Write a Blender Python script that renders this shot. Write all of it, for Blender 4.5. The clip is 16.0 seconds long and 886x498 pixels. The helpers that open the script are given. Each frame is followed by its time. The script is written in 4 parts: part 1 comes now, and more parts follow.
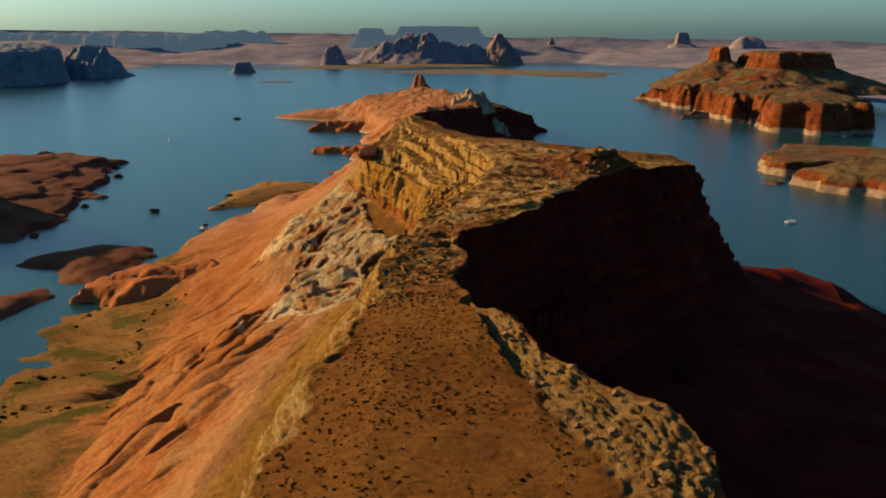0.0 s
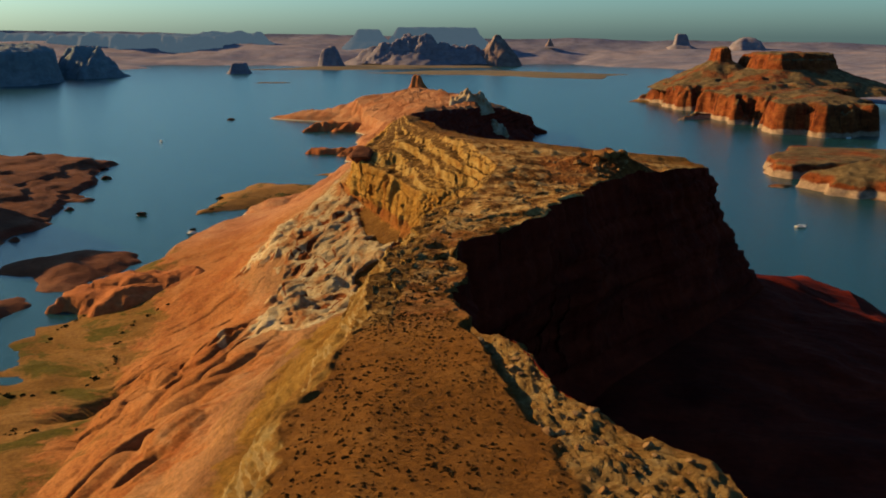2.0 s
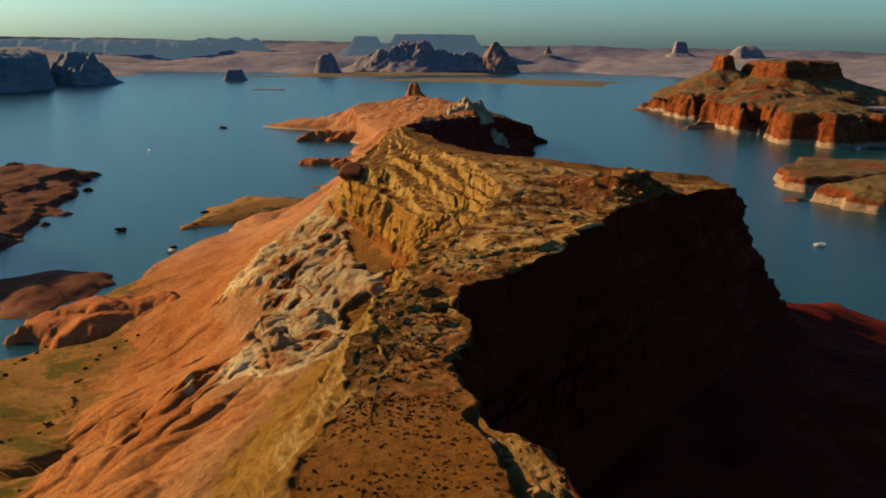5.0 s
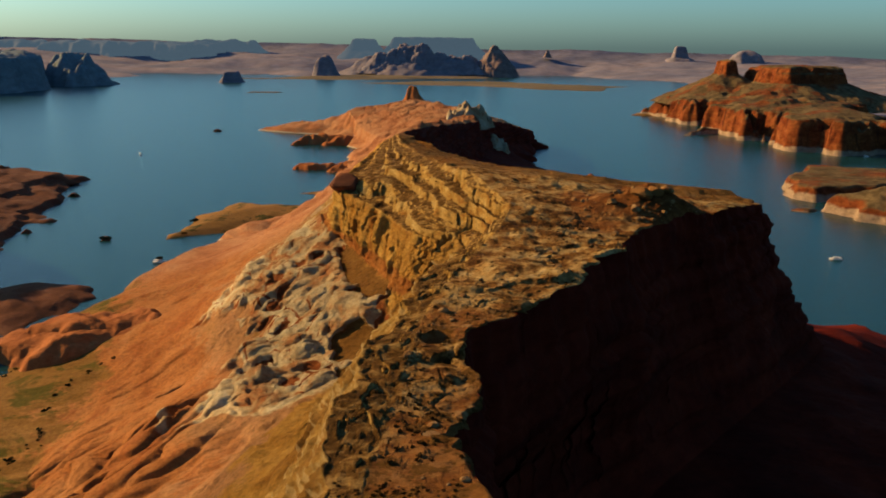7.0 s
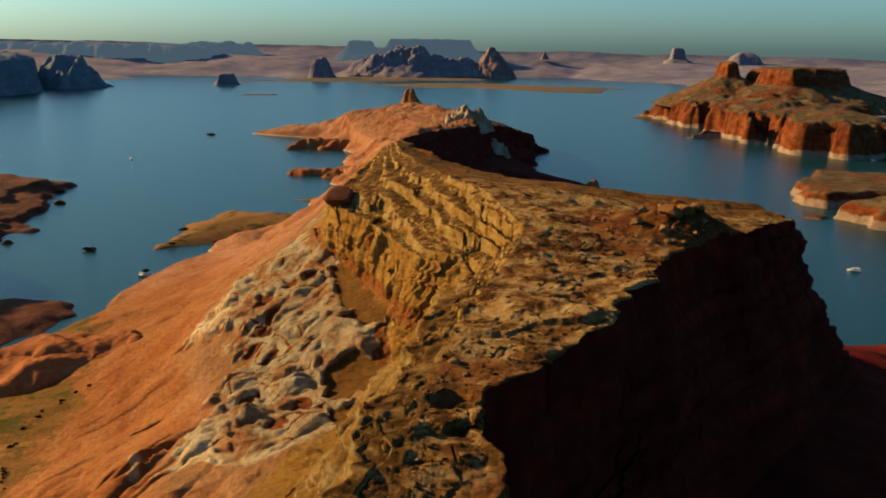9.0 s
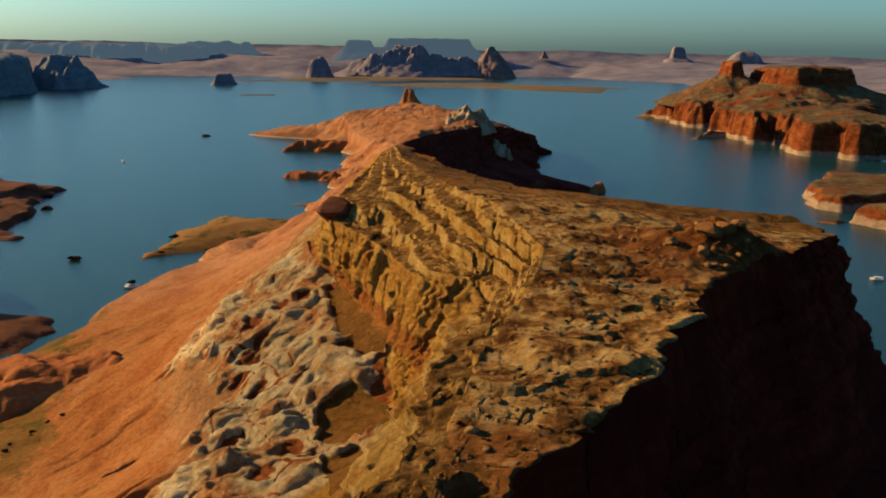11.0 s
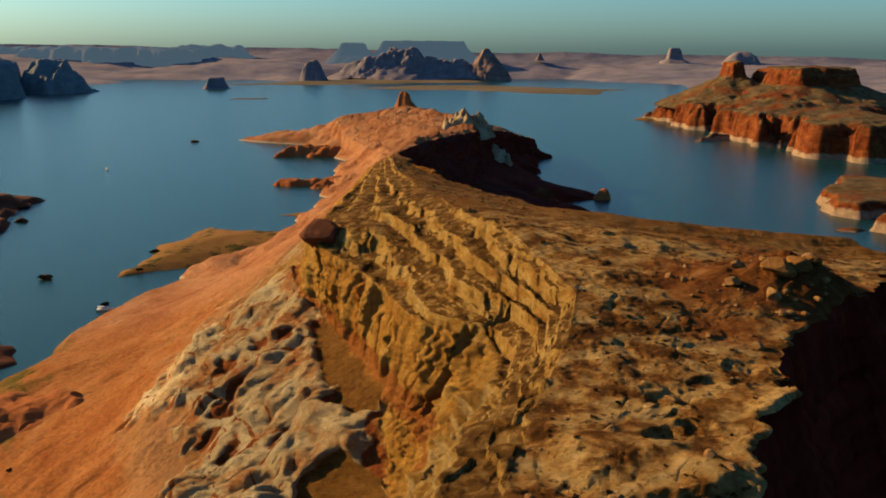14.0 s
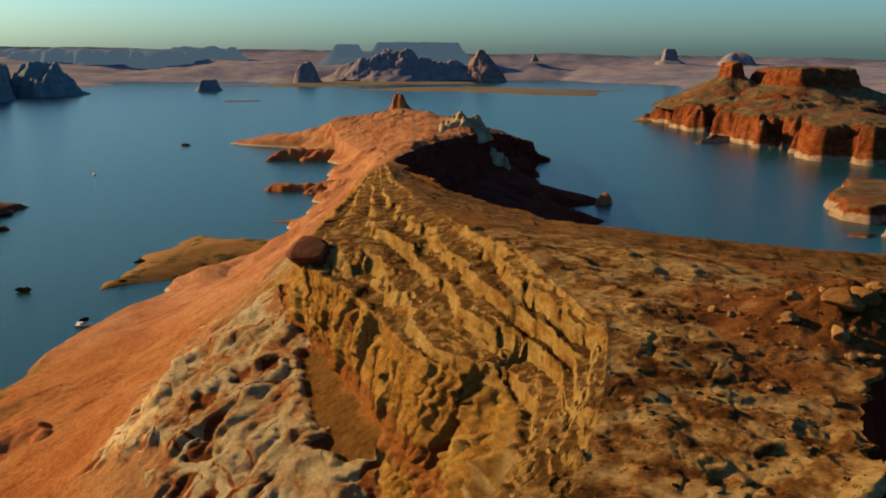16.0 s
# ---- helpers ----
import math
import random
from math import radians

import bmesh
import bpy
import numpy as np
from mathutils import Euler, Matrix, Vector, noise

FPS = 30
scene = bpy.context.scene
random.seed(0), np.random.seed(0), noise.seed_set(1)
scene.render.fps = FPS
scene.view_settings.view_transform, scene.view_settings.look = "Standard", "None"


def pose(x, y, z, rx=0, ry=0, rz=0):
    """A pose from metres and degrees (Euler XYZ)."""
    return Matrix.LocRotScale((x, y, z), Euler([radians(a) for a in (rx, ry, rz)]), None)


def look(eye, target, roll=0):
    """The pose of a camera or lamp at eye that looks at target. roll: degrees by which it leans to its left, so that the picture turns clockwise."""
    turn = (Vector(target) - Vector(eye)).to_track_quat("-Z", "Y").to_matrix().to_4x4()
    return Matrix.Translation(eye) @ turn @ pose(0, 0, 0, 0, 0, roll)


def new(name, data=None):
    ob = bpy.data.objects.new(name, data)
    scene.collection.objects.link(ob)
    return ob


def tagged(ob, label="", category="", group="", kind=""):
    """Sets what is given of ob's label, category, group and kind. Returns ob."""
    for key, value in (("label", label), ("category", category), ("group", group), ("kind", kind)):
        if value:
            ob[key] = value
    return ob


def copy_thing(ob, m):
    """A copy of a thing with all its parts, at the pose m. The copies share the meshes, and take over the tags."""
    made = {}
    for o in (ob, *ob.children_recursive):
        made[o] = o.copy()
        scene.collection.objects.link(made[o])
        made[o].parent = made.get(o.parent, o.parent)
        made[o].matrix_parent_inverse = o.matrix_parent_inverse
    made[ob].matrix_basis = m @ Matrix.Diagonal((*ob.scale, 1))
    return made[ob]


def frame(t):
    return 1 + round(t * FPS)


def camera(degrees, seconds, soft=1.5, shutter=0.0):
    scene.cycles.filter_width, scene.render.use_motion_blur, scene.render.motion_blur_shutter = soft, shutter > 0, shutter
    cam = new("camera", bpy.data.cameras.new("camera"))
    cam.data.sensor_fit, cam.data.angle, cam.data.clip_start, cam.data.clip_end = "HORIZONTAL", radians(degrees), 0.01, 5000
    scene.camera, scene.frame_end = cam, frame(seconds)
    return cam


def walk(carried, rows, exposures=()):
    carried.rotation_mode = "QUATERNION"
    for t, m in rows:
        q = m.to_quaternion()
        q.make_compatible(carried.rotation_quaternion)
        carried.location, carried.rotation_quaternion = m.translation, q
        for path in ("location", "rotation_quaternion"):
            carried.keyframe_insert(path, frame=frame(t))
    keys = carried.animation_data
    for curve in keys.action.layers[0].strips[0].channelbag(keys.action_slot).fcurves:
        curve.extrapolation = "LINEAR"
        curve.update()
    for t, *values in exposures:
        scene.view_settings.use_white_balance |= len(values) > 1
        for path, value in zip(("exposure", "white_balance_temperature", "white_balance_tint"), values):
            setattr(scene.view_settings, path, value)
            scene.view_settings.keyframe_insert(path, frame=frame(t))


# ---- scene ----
cam = camera(53.96, 16.0, soft=1.8)
PATH = [
    (0, (-0.00, -0.00, 139.99), (-0.00, 97.07, 115.98), 0.26),
    (0.5, (0.06, 6.00, 139.14), (0.11, 103.07, 115.11), 0.28),
    (1, (0.14, 12.01, 138.21), (0.21, 109.08, 114.19), 0.28),
    (1.5, (0.20, 18.04, 137.49), (0.34, 115.12, 113.51), 0.30),
    (2, (0.20, 24.03, 136.83), (0.46, 121.15, 113.00), 0.34),
    (2.5, (0.10, 30.46, 136.33), (0.50, 127.61, 112.64), 0.34),
    (3, (0.14, 36.72, 136.12), (0.59, 133.89, 112.53), 0.37),
    (3.5, (0.04, 43.15, 135.95), (0.60, 140.36, 112.54), 0.40),
    (4, (0.03, 49.71, 135.94), (0.60, 146.96, 112.65), 0.41),
    (6.5, (-0.64, 83.35, 135.67), (0.10, 180.72, 112.90), 0.79),
    (7, (-1.01, 90.39, 135.49), (-0.15, 187.77, 112.78), 0.88),
    (7.5, (-1.48, 97.14, 135.51), (-0.52, 194.54, 112.86), 0.90),
    (8, (-1.99, 103.59, 135.60), (-0.89, 200.99, 112.98), 0.90),
    (8.5, (-2.64, 110.55, 135.50), (-1.44, 207.97, 112.95), 0.87),
    (9, (-3.17, 117.48, 135.42), (-1.93, 214.90, 112.91), 0.84),
    (11.5, (-5.20, 151.72, 134.60), (-3.76, 249.13, 112.03), 0.65),
    (12, (-5.40, 158.31, 134.40), (-3.87, 255.73, 111.87), 0.57),
    (12.5, (-5.68, 164.79, 134.27), (-4.10, 262.21, 111.80), 0.56),
    (13, (-5.86, 171.18, 134.04), (-4.20, 268.62, 111.62), 0.46),
    (13.5, (-6.19, 177.53, 133.87), (-4.44, 274.98, 111.50), 0.45),
    (14, (-6.48, 183.91, 133.66), (-4.62, 281.37, 111.37), 0.41),
    (14.5, (-6.90, 190.15, 133.58), (-4.85, 287.62, 111.32), 0.43),
    (15, (-7.16, 196.32, 133.43), (-5.00, 293.80, 111.23), 0.34),
    (15.5, (-7.55, 202.35, 133.18), (-5.28, 299.84, 111.04), 0.32),
    (16, (-7.93, 208.14, 132.96), (-5.48, 305.63, 110.83), 0.27),
]
walk(cam, [(t, look(eye, target, roll)) for t, eye, target, roll in PATH], exposures=[(0, 1.34), (16, 1.34)])
# Light: low sun over the lake to the west, clear sky
SUN_ELEV, SUN_AZ = 21.5, 22.0
sun_dir = Vector((-math.cos(radians(SUN_ELEV)) * math.cos(radians(SUN_AZ)),
                  math.cos(radians(SUN_ELEV)) * math.sin(radians(SUN_AZ)), math.sin(radians(SUN_ELEV))))
world = bpy.data.worlds.new("sky_world")
scene.world = world
world.use_nodes = True
wn = world.node_tree.nodes
sky = wn.new("ShaderNodeTexSky")
sky.sky_type, sky.sun_disc = "NISHITA", False
sky.sun_elevation, sky.sun_rotation = radians(SUN_ELEV), radians(-90 + SUN_AZ)
sky.air_density, sky.dust_density, sky.ozone_density = 1.0, 1.5, 5.0
wn["Background"].inputs["Strength"].default_value = 0.056
hue = wn.new("ShaderNodeMix")
hue.data_type, hue.blend_type = "RGBA", "MULTIPLY"
hue.inputs[0].default_value, hue.inputs[7].default_value = 1.0, (0.70, 1.02, 1.03, 1)
world.node_tree.links.new(sky.outputs[0], hue.inputs[6])
world.node_tree.links.new(hue.outputs[2], wn["Background"].inputs["Color"])
sun = new("sun", bpy.data.lights.new("sun", "SUN"))
sun.data.energy, sun.data.angle, sun.data.color = 5.0, radians(0.6), (1.0, 0.625, 0.24)
sun.matrix_world = look((-300, 0, 300), Vector((-300, 0, 300)) - sun_dir)


# ---- noise and mesh tools
def hash3(i, j, k, s):
    i, j, k = (np.asarray(a).astype(np.uint32) for a in (i, j, k))
    h = i * np.uint32(374761393) + j * np.uint32(668265263) + k * np.uint32(2147483647) + np.uint32((s * 1274126177) & 0xFFFFFFFF)
    h = (h ^ (h >> np.uint32(13))) * np.uint32(1274126177)
    h = (h ^ (h >> np.uint32(16))) * np.uint32(2246822519)
    return ((h ^ (h >> np.uint32(15))) & np.uint32(0xFFFFFF)) / float(0xFFFFFF)


def vnoise(x, y, z=0.0, s=0):
    """Smooth value noise from -1 to 1."""
    flat = np.ndim(z) == 0 and float(z) == 0.0
    x, y = np.broadcast_arrays(np.asarray(x, float), np.asarray(y, float))
    z = 0.0 if flat else np.broadcast_to(np.asarray(z, float), np.broadcast(x, z).shape)
    i, j, k = (np.floor(a).astype(np.int64) for a in (x, y, z))
    fx, fy, fz = x - i, y - j, z - k
    fx, fy, fz = (a * a * a * (a * (a * 6 - 15) + 10) for a in (fx, fy, fz))
    out = 0.0
    for a in (0, 1):
        for b in (0, 1):
            for c in (0,) if flat else (0, 1):
                w = (fx if a else 1 - fx) * (fy if b else 1 - fy) * (fz if c else 1 - fz)
                out = out + w * hash3(i + a, j + b, k + c, s)
    return out * 2 - 1


def fbm(x, y, z=0.0, s=0, octaves=4, gain=0.5):
    total, amp, f = 0.0, 1.0, 1.0
    for o in range(octaves):
        total = total + amp * vnoise(np.asarray(x) * f, np.asarray(y) * f, np.asarray(z) * f, s + 17 * o)
        amp, f = amp * gain, f * 2.03
    return total


def ridged(x, y, z=0.0, s=0, octaves=3):
    total, amp, f = 0.0, 1.0, 1.0
    for o in range(octaves):
        total = total + amp * (1 - 2 * np.abs(vnoise(np.asarray(x) * f, np.asarray(y) * f, np.asarray(z) * f, s + 31 * o)))
        amp, f = amp * 0.5, f * 2.1
    return total


def cells(x, y, s=0):
    """Worley cells: distance to the nearest point, gap to the second nearest, and a random number for each cell."""
    i, j = np.floor(x).astype(np.int64), np.floor(y).astype(np.int64)
    f1, f2, who = np.full(x.shape, 9.0), np.full(x.shape, 9.0), np.zeros(x.shape)
    for a in (-1, 0, 1):
        for b in (-1, 0, 1):
            d = np.hypot(x - i - a - hash3(i + a, j + b, 0, s), y - j - b - hash3(i + a, j + b, 1, s))
            first = d < f1
            f2 = np.where(first, f1, np.minimum(f2, d))
            who = np.where(first, hash3(i + a, j + b, 2, s), who)
            f1 = np.where(first, d, f1)
    return f1, f2 - f1, who


def billow(x, y, z=0.0, s=0, octaves=3, gain=0.5):
    """Rounded lumps between sharp creases, from 0 up."""
    total, amp, f = 0.0, 1.0, 1.0
    for o in range(octaves):
        total = total + amp * np.abs(vnoise(np.asarray(x) * f, np.asarray(y) * f, np.asarray(z) * f, s + 13 * o))
        amp, f = amp * gain, f * 2.17
    return total


def smooth(a, b, v):
    t = np.clip((v - a) / (b - a), 0, 1)
    return t * t * (3 - 2 * t)


def sheet(name, P, material, parent=None, label="", keep=None):
    """A grid of points (rows, columns, 3) as one smooth mesh; keep: a mask of the faces to make."""
    nr, nc = P.shape[:2]
    idx = np.arange(nr * nc).reshape(nr, nc)
    q = np.stack([idx[:-1, :-1], idx[:-1, 1:], idx[1:, 1:], idx[1:, :-1]], -1).reshape(-1, 4)
    if keep is not None:
        q = q[keep.ravel()]
        used, inv = np.unique(q, return_inverse=True)
        q, pts = inv.reshape(-1, 4), P.reshape(-1, 3)[used]
    else:
        pts = P.reshape(-1, 3)
    me = bpy.data.meshes.new(name)
    me.vertices.add(len(pts))
    me.vertices.foreach_set("co", np.ascontiguousarray(pts, dtype=np.float32).ravel())
    me.loops.add(len(q) * 4)
    me.loops.foreach_set("vertex_index", q.astype(np.int32).ravel())
    me.polygons.add(len(q))
    me.polygons.foreach_set("loop_start", np.arange(0, len(q) * 4, 4, dtype=np.int32))
    me.polygons.foreach_set("use_smooth", np.ones(len(q), dtype=bool))
    me.update(calc_edges=True)
    me.materials.append(material)
    ob = new(name, me)
    if parent is not None:
        ob.parent = parent
    return tagged(ob, label)


def normals(P):
    du, dv = np.gradient(P, axis=0), np.gradient(P, axis=1)
    n = np.cross(dv, du)
    return n / (np.linalg.norm(n, axis=-1, keepdims=True) + 1e-9)


def curve(rows, ys, k):
    r = np.array(rows, float)
    return np.interp(ys, r[:, 0], r[:, k])


def blurred(a, n):
    if n < 2:
        return a
    w = np.hanning(n + 2)[1:-1]
    w = w / w.sum()
    return np.convolve(np.pad(a, n, mode="edge"), w, mode="same")[n:-n]


def inside(X, Y, outline):
    """Signed distance to a closed outline, positive inside."""
    o = np.array(outline, float)
    d, odd = np.full(X.shape, 1e9), np.zeros(X.shape, bool)
    for (x0, y0), (x1, y1) in zip(o, np.roll(o, -1, axis=0)):
        ex, ey = x1 - x0, y1 - y0
        t = np.clip(((X - x0) * ex + (Y - y0) * ey) / (ex * ex + ey * ey + 1e-9), 0, 1)
        d = np.minimum(d, np.hypot(X - x0 - t * ex, Y - y0 - t * ey))
        cross = ((y0 > Y) != (y1 > Y)) & (X < (x1 - x0) * (Y - y0) / (y1 - y0 + 1e-12) + x0)
        odd ^= cross
    return np.where(odd, d, -d)


# ---- materials
def ramp(nt, src, stops):
    n = nt.nodes.new("ShaderNodeValToRGB")
    e = n.color_ramp.elements
    e[0].position, e[0].color = stops[0][0], (*stops[0][1], 1)
    e[1].position, e[1].color = stops[-1][0], (*stops[-1][1], 1)
    for p, c in stops[1:-1]:
        e.new(p).color = (*c, 1)
    nt.links.new(src, n.inputs[0])
    return n.outputs[0]


def tex(nt, scale, detail=6, rough=0.6, stretch=(1, 1, 1), warp=0.0):
    co = nt.nodes.new("ShaderNodeNewGeometry").outputs["Position"]
    m = nt.nodes.new("ShaderNodeVectorMath")
    m.operation = "MULTIPLY"
    m.inputs[1].default_value = stretch
    nt.links.new(co, m.inputs[0])
    n = nt.nodes.new("ShaderNodeTexNoise")
    n.inputs["Scale"].default_value, n.inputs["Detail"].default_value = scale, detail
    n.inputs["Roughness"].default_value, n.inputs["Distortion"].default_value = rough, warp
    nt.links.new(m.outputs[0], n.inputs["Vector"])
    return n.outputs["Fac"]


def mix(nt, a, b, fac):
    n = nt.nodes.new("ShaderNodeMix")
    n.data_type = "RGBA"
    for i, v in ((0, fac), (6, a), (7, b)):
        if hasattr(v, "links"):
            nt.links.new(v, n.inputs[i])
        else:
            n.inputs[i].default_value = (*v, 1) if i else v
    return n.outputs[2]


def step(nt, v, lo, hi):
    n = nt.nodes.new("ShaderNodeMapRange")
    n.interpolation_type = "SMOOTHSTEP"
    n.inputs[1].default_value, n.inputs[2].default_value = lo, hi
    nt.links.new(v, n.inputs[0])
    return n.outputs[0]


def height(nt):
    s = nt.nodes.new("ShaderNodeSeparateXYZ")
    nt.links.new(nt.nodes.new("ShaderNodeNewGeometry").outputs["Position"], s.inputs[0])
    return s.outputs


def bump(nt, hgt, strength, distance):
    b = nt.nodes.new("ShaderNodeBump")
    b.inputs["Strength"].default_value, b.inputs["Distance"].default_value = strength, distance
    nt.links.new(hgt, b.inputs["Height"])
    nt.links.new(b.outputs[0], nt.nodes["Principled BSDF"].inputs["Normal"])


def base(name, rough=0.9):
    m = bpy.data.materials.new(name)
    m.use_nodes = True
    p = m.node_tree.nodes["Principled BSDF"]
    p.inputs["Roughness"].default_value = rough
    p.inputs["Specular IOR Level"].default_value = 0.03
    return m, m.node_tree, p


def rock(name, stops, scale=0.06, stretch=(1, 1, 1), fine=0.9, relief=0.6, spots=None, pale=None, warp=0.5):
    """Sandstone: a broad colour ramp, a fine grain, an optional second colour in patches and pale streaks."""
    m, nt, p = base(name)
    col = ramp(nt, tex(nt, scale, 7, 0.62, stretch, warp), stops)
    if pale:
        col = mix(nt, col, pale[0], step(nt, tex(nt, pale[1], 6, 0.65, pale[4] if len(pale) > 4 else (1, 1, 1), 0.4), pale[2], pale[3]))
    if spots:
        col = mix(nt, col, spots[0], step(nt, tex(nt, spots[1], 5, 0.7), spots[2], spots[3]))
    grain = tex(nt, fine, 8, 0.7, (1, 1, 1.6))
    dark = ramp(nt, grain, [(0.25, (0.28, 0.27, 0.26)), (0.7, (0.56, 0.54, 0.53))])
    n = nt.nodes.new("ShaderNodeMix")
    n.data_type, n.blend_type = "RGBA", "MULTIPLY"
    n.inputs[0].default_value = 1.0
    nt.links.new(col, n.inputs[6])
    nt.links.new(dark, n.inputs[7])
    nt.links.new(n.outputs[2], p.inputs["Base Color"])
    bump(nt, grain, relief, 1.0)
    return m


ORANGE = rock("orange_slickrock", [(0.3, (0.34, 0.105, 0.035)), (0.5, (0.47, 0.17, 0.06)), (0.7, (0.55, 0.25, 0.11))], 0.03, (1, 0.35, 1), 0.5, 0.5)
SAND = rock("ochre_sand", [(0.3, (0.22, 0.12, 0.035)), (0.55, (0.33, 0.18, 0.055)), (0.75, (0.38, 0.20, 0.075))], 0.025, fine=1.2, relief=0.3, spots=((0.07, 0.065, 0.015), 0.045, 0.54, 0.62))
PALE = rock("pale_sandstone", [(0.32, (0.36, 0.16, 0.075)), (0.45, (0.42, 0.31, 0.19)), (0.6, (0.52, 0.45, 0.33)), (0.75, (0.58, 0.52, 0.42))], 0.06, (1, 0.7, 1.5), 0.7, 0.9)
TOP = rock("plateau_crust", [(0.3, (0.20, 0.085, 0.022)), (0.48, (0.33, 0.16, 0.05)), (0.6, (0.42, 0.26, 0.11)), (0.75, (0.5, 0.36, 0.19))], 0.05, (1, 1, 1), 0.6, 0.9)
# Skyline mesas: blue-grey base and a faint blue glow stand in for haze.
BACKDROP = rock("haze_glow_backdrop", [(0.3, (0.03, 0.037, 0.052)), (0.6, (0.052, 0.055, 0.065))], 0.006, (1, 1, 4), 0.03, 0.4)
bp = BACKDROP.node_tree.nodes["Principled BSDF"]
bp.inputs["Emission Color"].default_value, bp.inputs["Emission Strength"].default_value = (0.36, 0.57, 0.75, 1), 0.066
# Far buttes and bluffs are red rock; their blue is haze mixed into the base.
HAZED_ROCK = rock("haze_blue_rock", [(0.3, (0.21, 0.21, 0.28)), (0.5, (0.27, 0.25, 0.31)), (0.7, (0.36, 0.30, 0.34))], 0.008, (1, 1, 4), 0.04, 0.4)
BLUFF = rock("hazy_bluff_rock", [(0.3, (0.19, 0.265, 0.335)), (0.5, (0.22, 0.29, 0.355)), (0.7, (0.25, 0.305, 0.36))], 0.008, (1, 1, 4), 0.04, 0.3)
# The plain's mauve cast is distance haze, painted into its colour.
PLAIN = rock("haze_mauve_plain", [(0.3, (0.20, 0.21, 0.30)), (0.5, (0.27, 0.26, 0.35)), (0.62, (0.34, 0.30, 0.36)), (0.75, (0.43, 0.34, 0.37))], 0.003, (0.5, 2, 1), 0.02, 0.3)
BAR = rock("pale_bar_earth", [(0.3, (0.15, 0.13, 0.085)), (0.5, (0.22, 0.18, 0.12)), (0.7, (0.29, 0.23, 0.16))], 0.006, (0.6, 2, 1), 0.04, 0.3)
ISLE = rock("dark_red_rock", [(0.3, (0.12, 0.045, 0.028)), (0.5, (0.19, 0.075, 0.042)), (0.7, (0.28, 0.13, 0.075))], 0.03, (1, 1, 2.5), 0.3, 0.9)
PINK = rock("pale_pink_rock", [(0.3, (0.20, 0.15, 0.16)), (0.5, (0.27, 0.20, 0.20)), (0.7, (0.34, 0.26, 0.25))], 0.01, (1, 1, 4), 0.05, 0.5)

def colour(nt, scale, stops, stretch=(1, 1, 1), warp=0.5, detail=7):
    return ramp(nt, tex(nt, scale, detail, 0.64, stretch, warp), stops)


def attribute(nt, nm):
    a = nt.nodes.new("ShaderNodeAttribute")
    a.attribute_name = nm
    return a.outputs["Fac"]


def maths(nt, op, a, b):
    n = nt.nodes.new("ShaderNodeMath")
    n.operation = op
    for i, v in ((0, a), (1, b)):
        if hasattr(v, "links"):
            nt.links.new(v, n.inputs[i])
        else:
            n.inputs[i].default_value = v
    return n.outputs[0]


def facing_up(nt):
    s = nt.nodes.new("ShaderNodeSeparateXYZ")
    nt.links.new(nt.nodes.new("ShaderNodeNewGeometry").outputs["Normal"], s.inputs[0])
    return s.outputs[2]


def finish(nt, p, col, grain, lo=0.6, hi=1.15, relief=0.8, dist=1.0):
    n = nt.nodes.new("ShaderNodeMix")
    n.data_type, n.blend_type = "RGBA", "MULTIPLY"
    n.inputs[0].default_value = 1.0
    nt.links.new(col, n.inputs[6])
    nt.links.new(ramp(nt, grain, [(0.28, (0.46 * lo, 0.45 * lo, 0.43 * lo)), (0.68, (0.49 * hi, 0.48 * hi, 0.47 * hi))]), n.inputs[7])
    nt.links.new(n.outputs[2], p.inputs["Base Color"])
    bump(nt, grain, relief, dist)


RED, nt, p = base("red_sandstone", 0.95)
pos = height(nt)
redc = colour(nt, 0.035, [(0.3, (0.15, 0.035, 0.014)), (0.5, (0.27, 0.075, 0.025)), (0.72, (0.40, 0.15, 0.05))], (1, 1, 2.5))
redc = mix(nt, redc, (0.075, 0.02, 0.012), maths(nt, "MULTIPLY", step(nt, tex(nt, 0.12, 5, 0.6, (1, 1, 0.12), 0.3), 0.54, 0.64), 0.7))
redc = mix(nt, redc, colour(nt, 0.06, [(0.35, (0.11, 0.08, 0.04)), (0.65, (0.27, 0.195, 0.10))]), maths(nt, "MULTIPLY", step(nt, facing_up(nt), 0.62, 0.86), step(nt, tex(nt, 0.02, 4), 0.36, 0.52)))
ring = step(nt, maths(nt, "ADD", pos[2], maths(nt, "MULTIPLY", tex(nt, 0.05, 4), 9.0)), 12.5, 9.5)
redc = mix(nt, redc, (0.50, 0.37, 0.27), maths(nt, "MULTIPLY", ring, step(nt, maths(nt, "SUBTRACT", 1.0, facing_up(nt)), 0.1, 0.3)))
finish(nt, p, redc, tex(nt, 0.16, 9, 0.72, (1, 1, 1.6)), 0.5, 1.2, 1.0, 4.0)

RIDGE_WEST, nt, p = base("ridge_sandstone", 0.95)
pos = height(nt)
zone = maths(nt, "ADD", attribute(nt, "zone"), maths(nt, "ADD", maths(nt, "MULTIPLY", maths(nt, "SUBTRACT", tex(nt, 0.045, 6, 0.6), 0.5), 1.1), maths(nt, "MULTIPLY", maths(nt, "SUBTRACT", tex(nt, 0.3, 4, 0.6), 0.5), 0.3)))
straight = maths(nt, "ADD", attribute(nt, "zone"), maths(nt, "MULTIPLY", maths(nt, "SUBTRACT", tex(nt, 0.2, 4, 0.6), 0.5), 0.12))
up = facing_up(nt)
rocky_n = step(nt, maths(nt, "ADD", pos[1], maths(nt, "MULTIPLY", tex(nt, 0.08, 4), 20.0)), 186, 196)
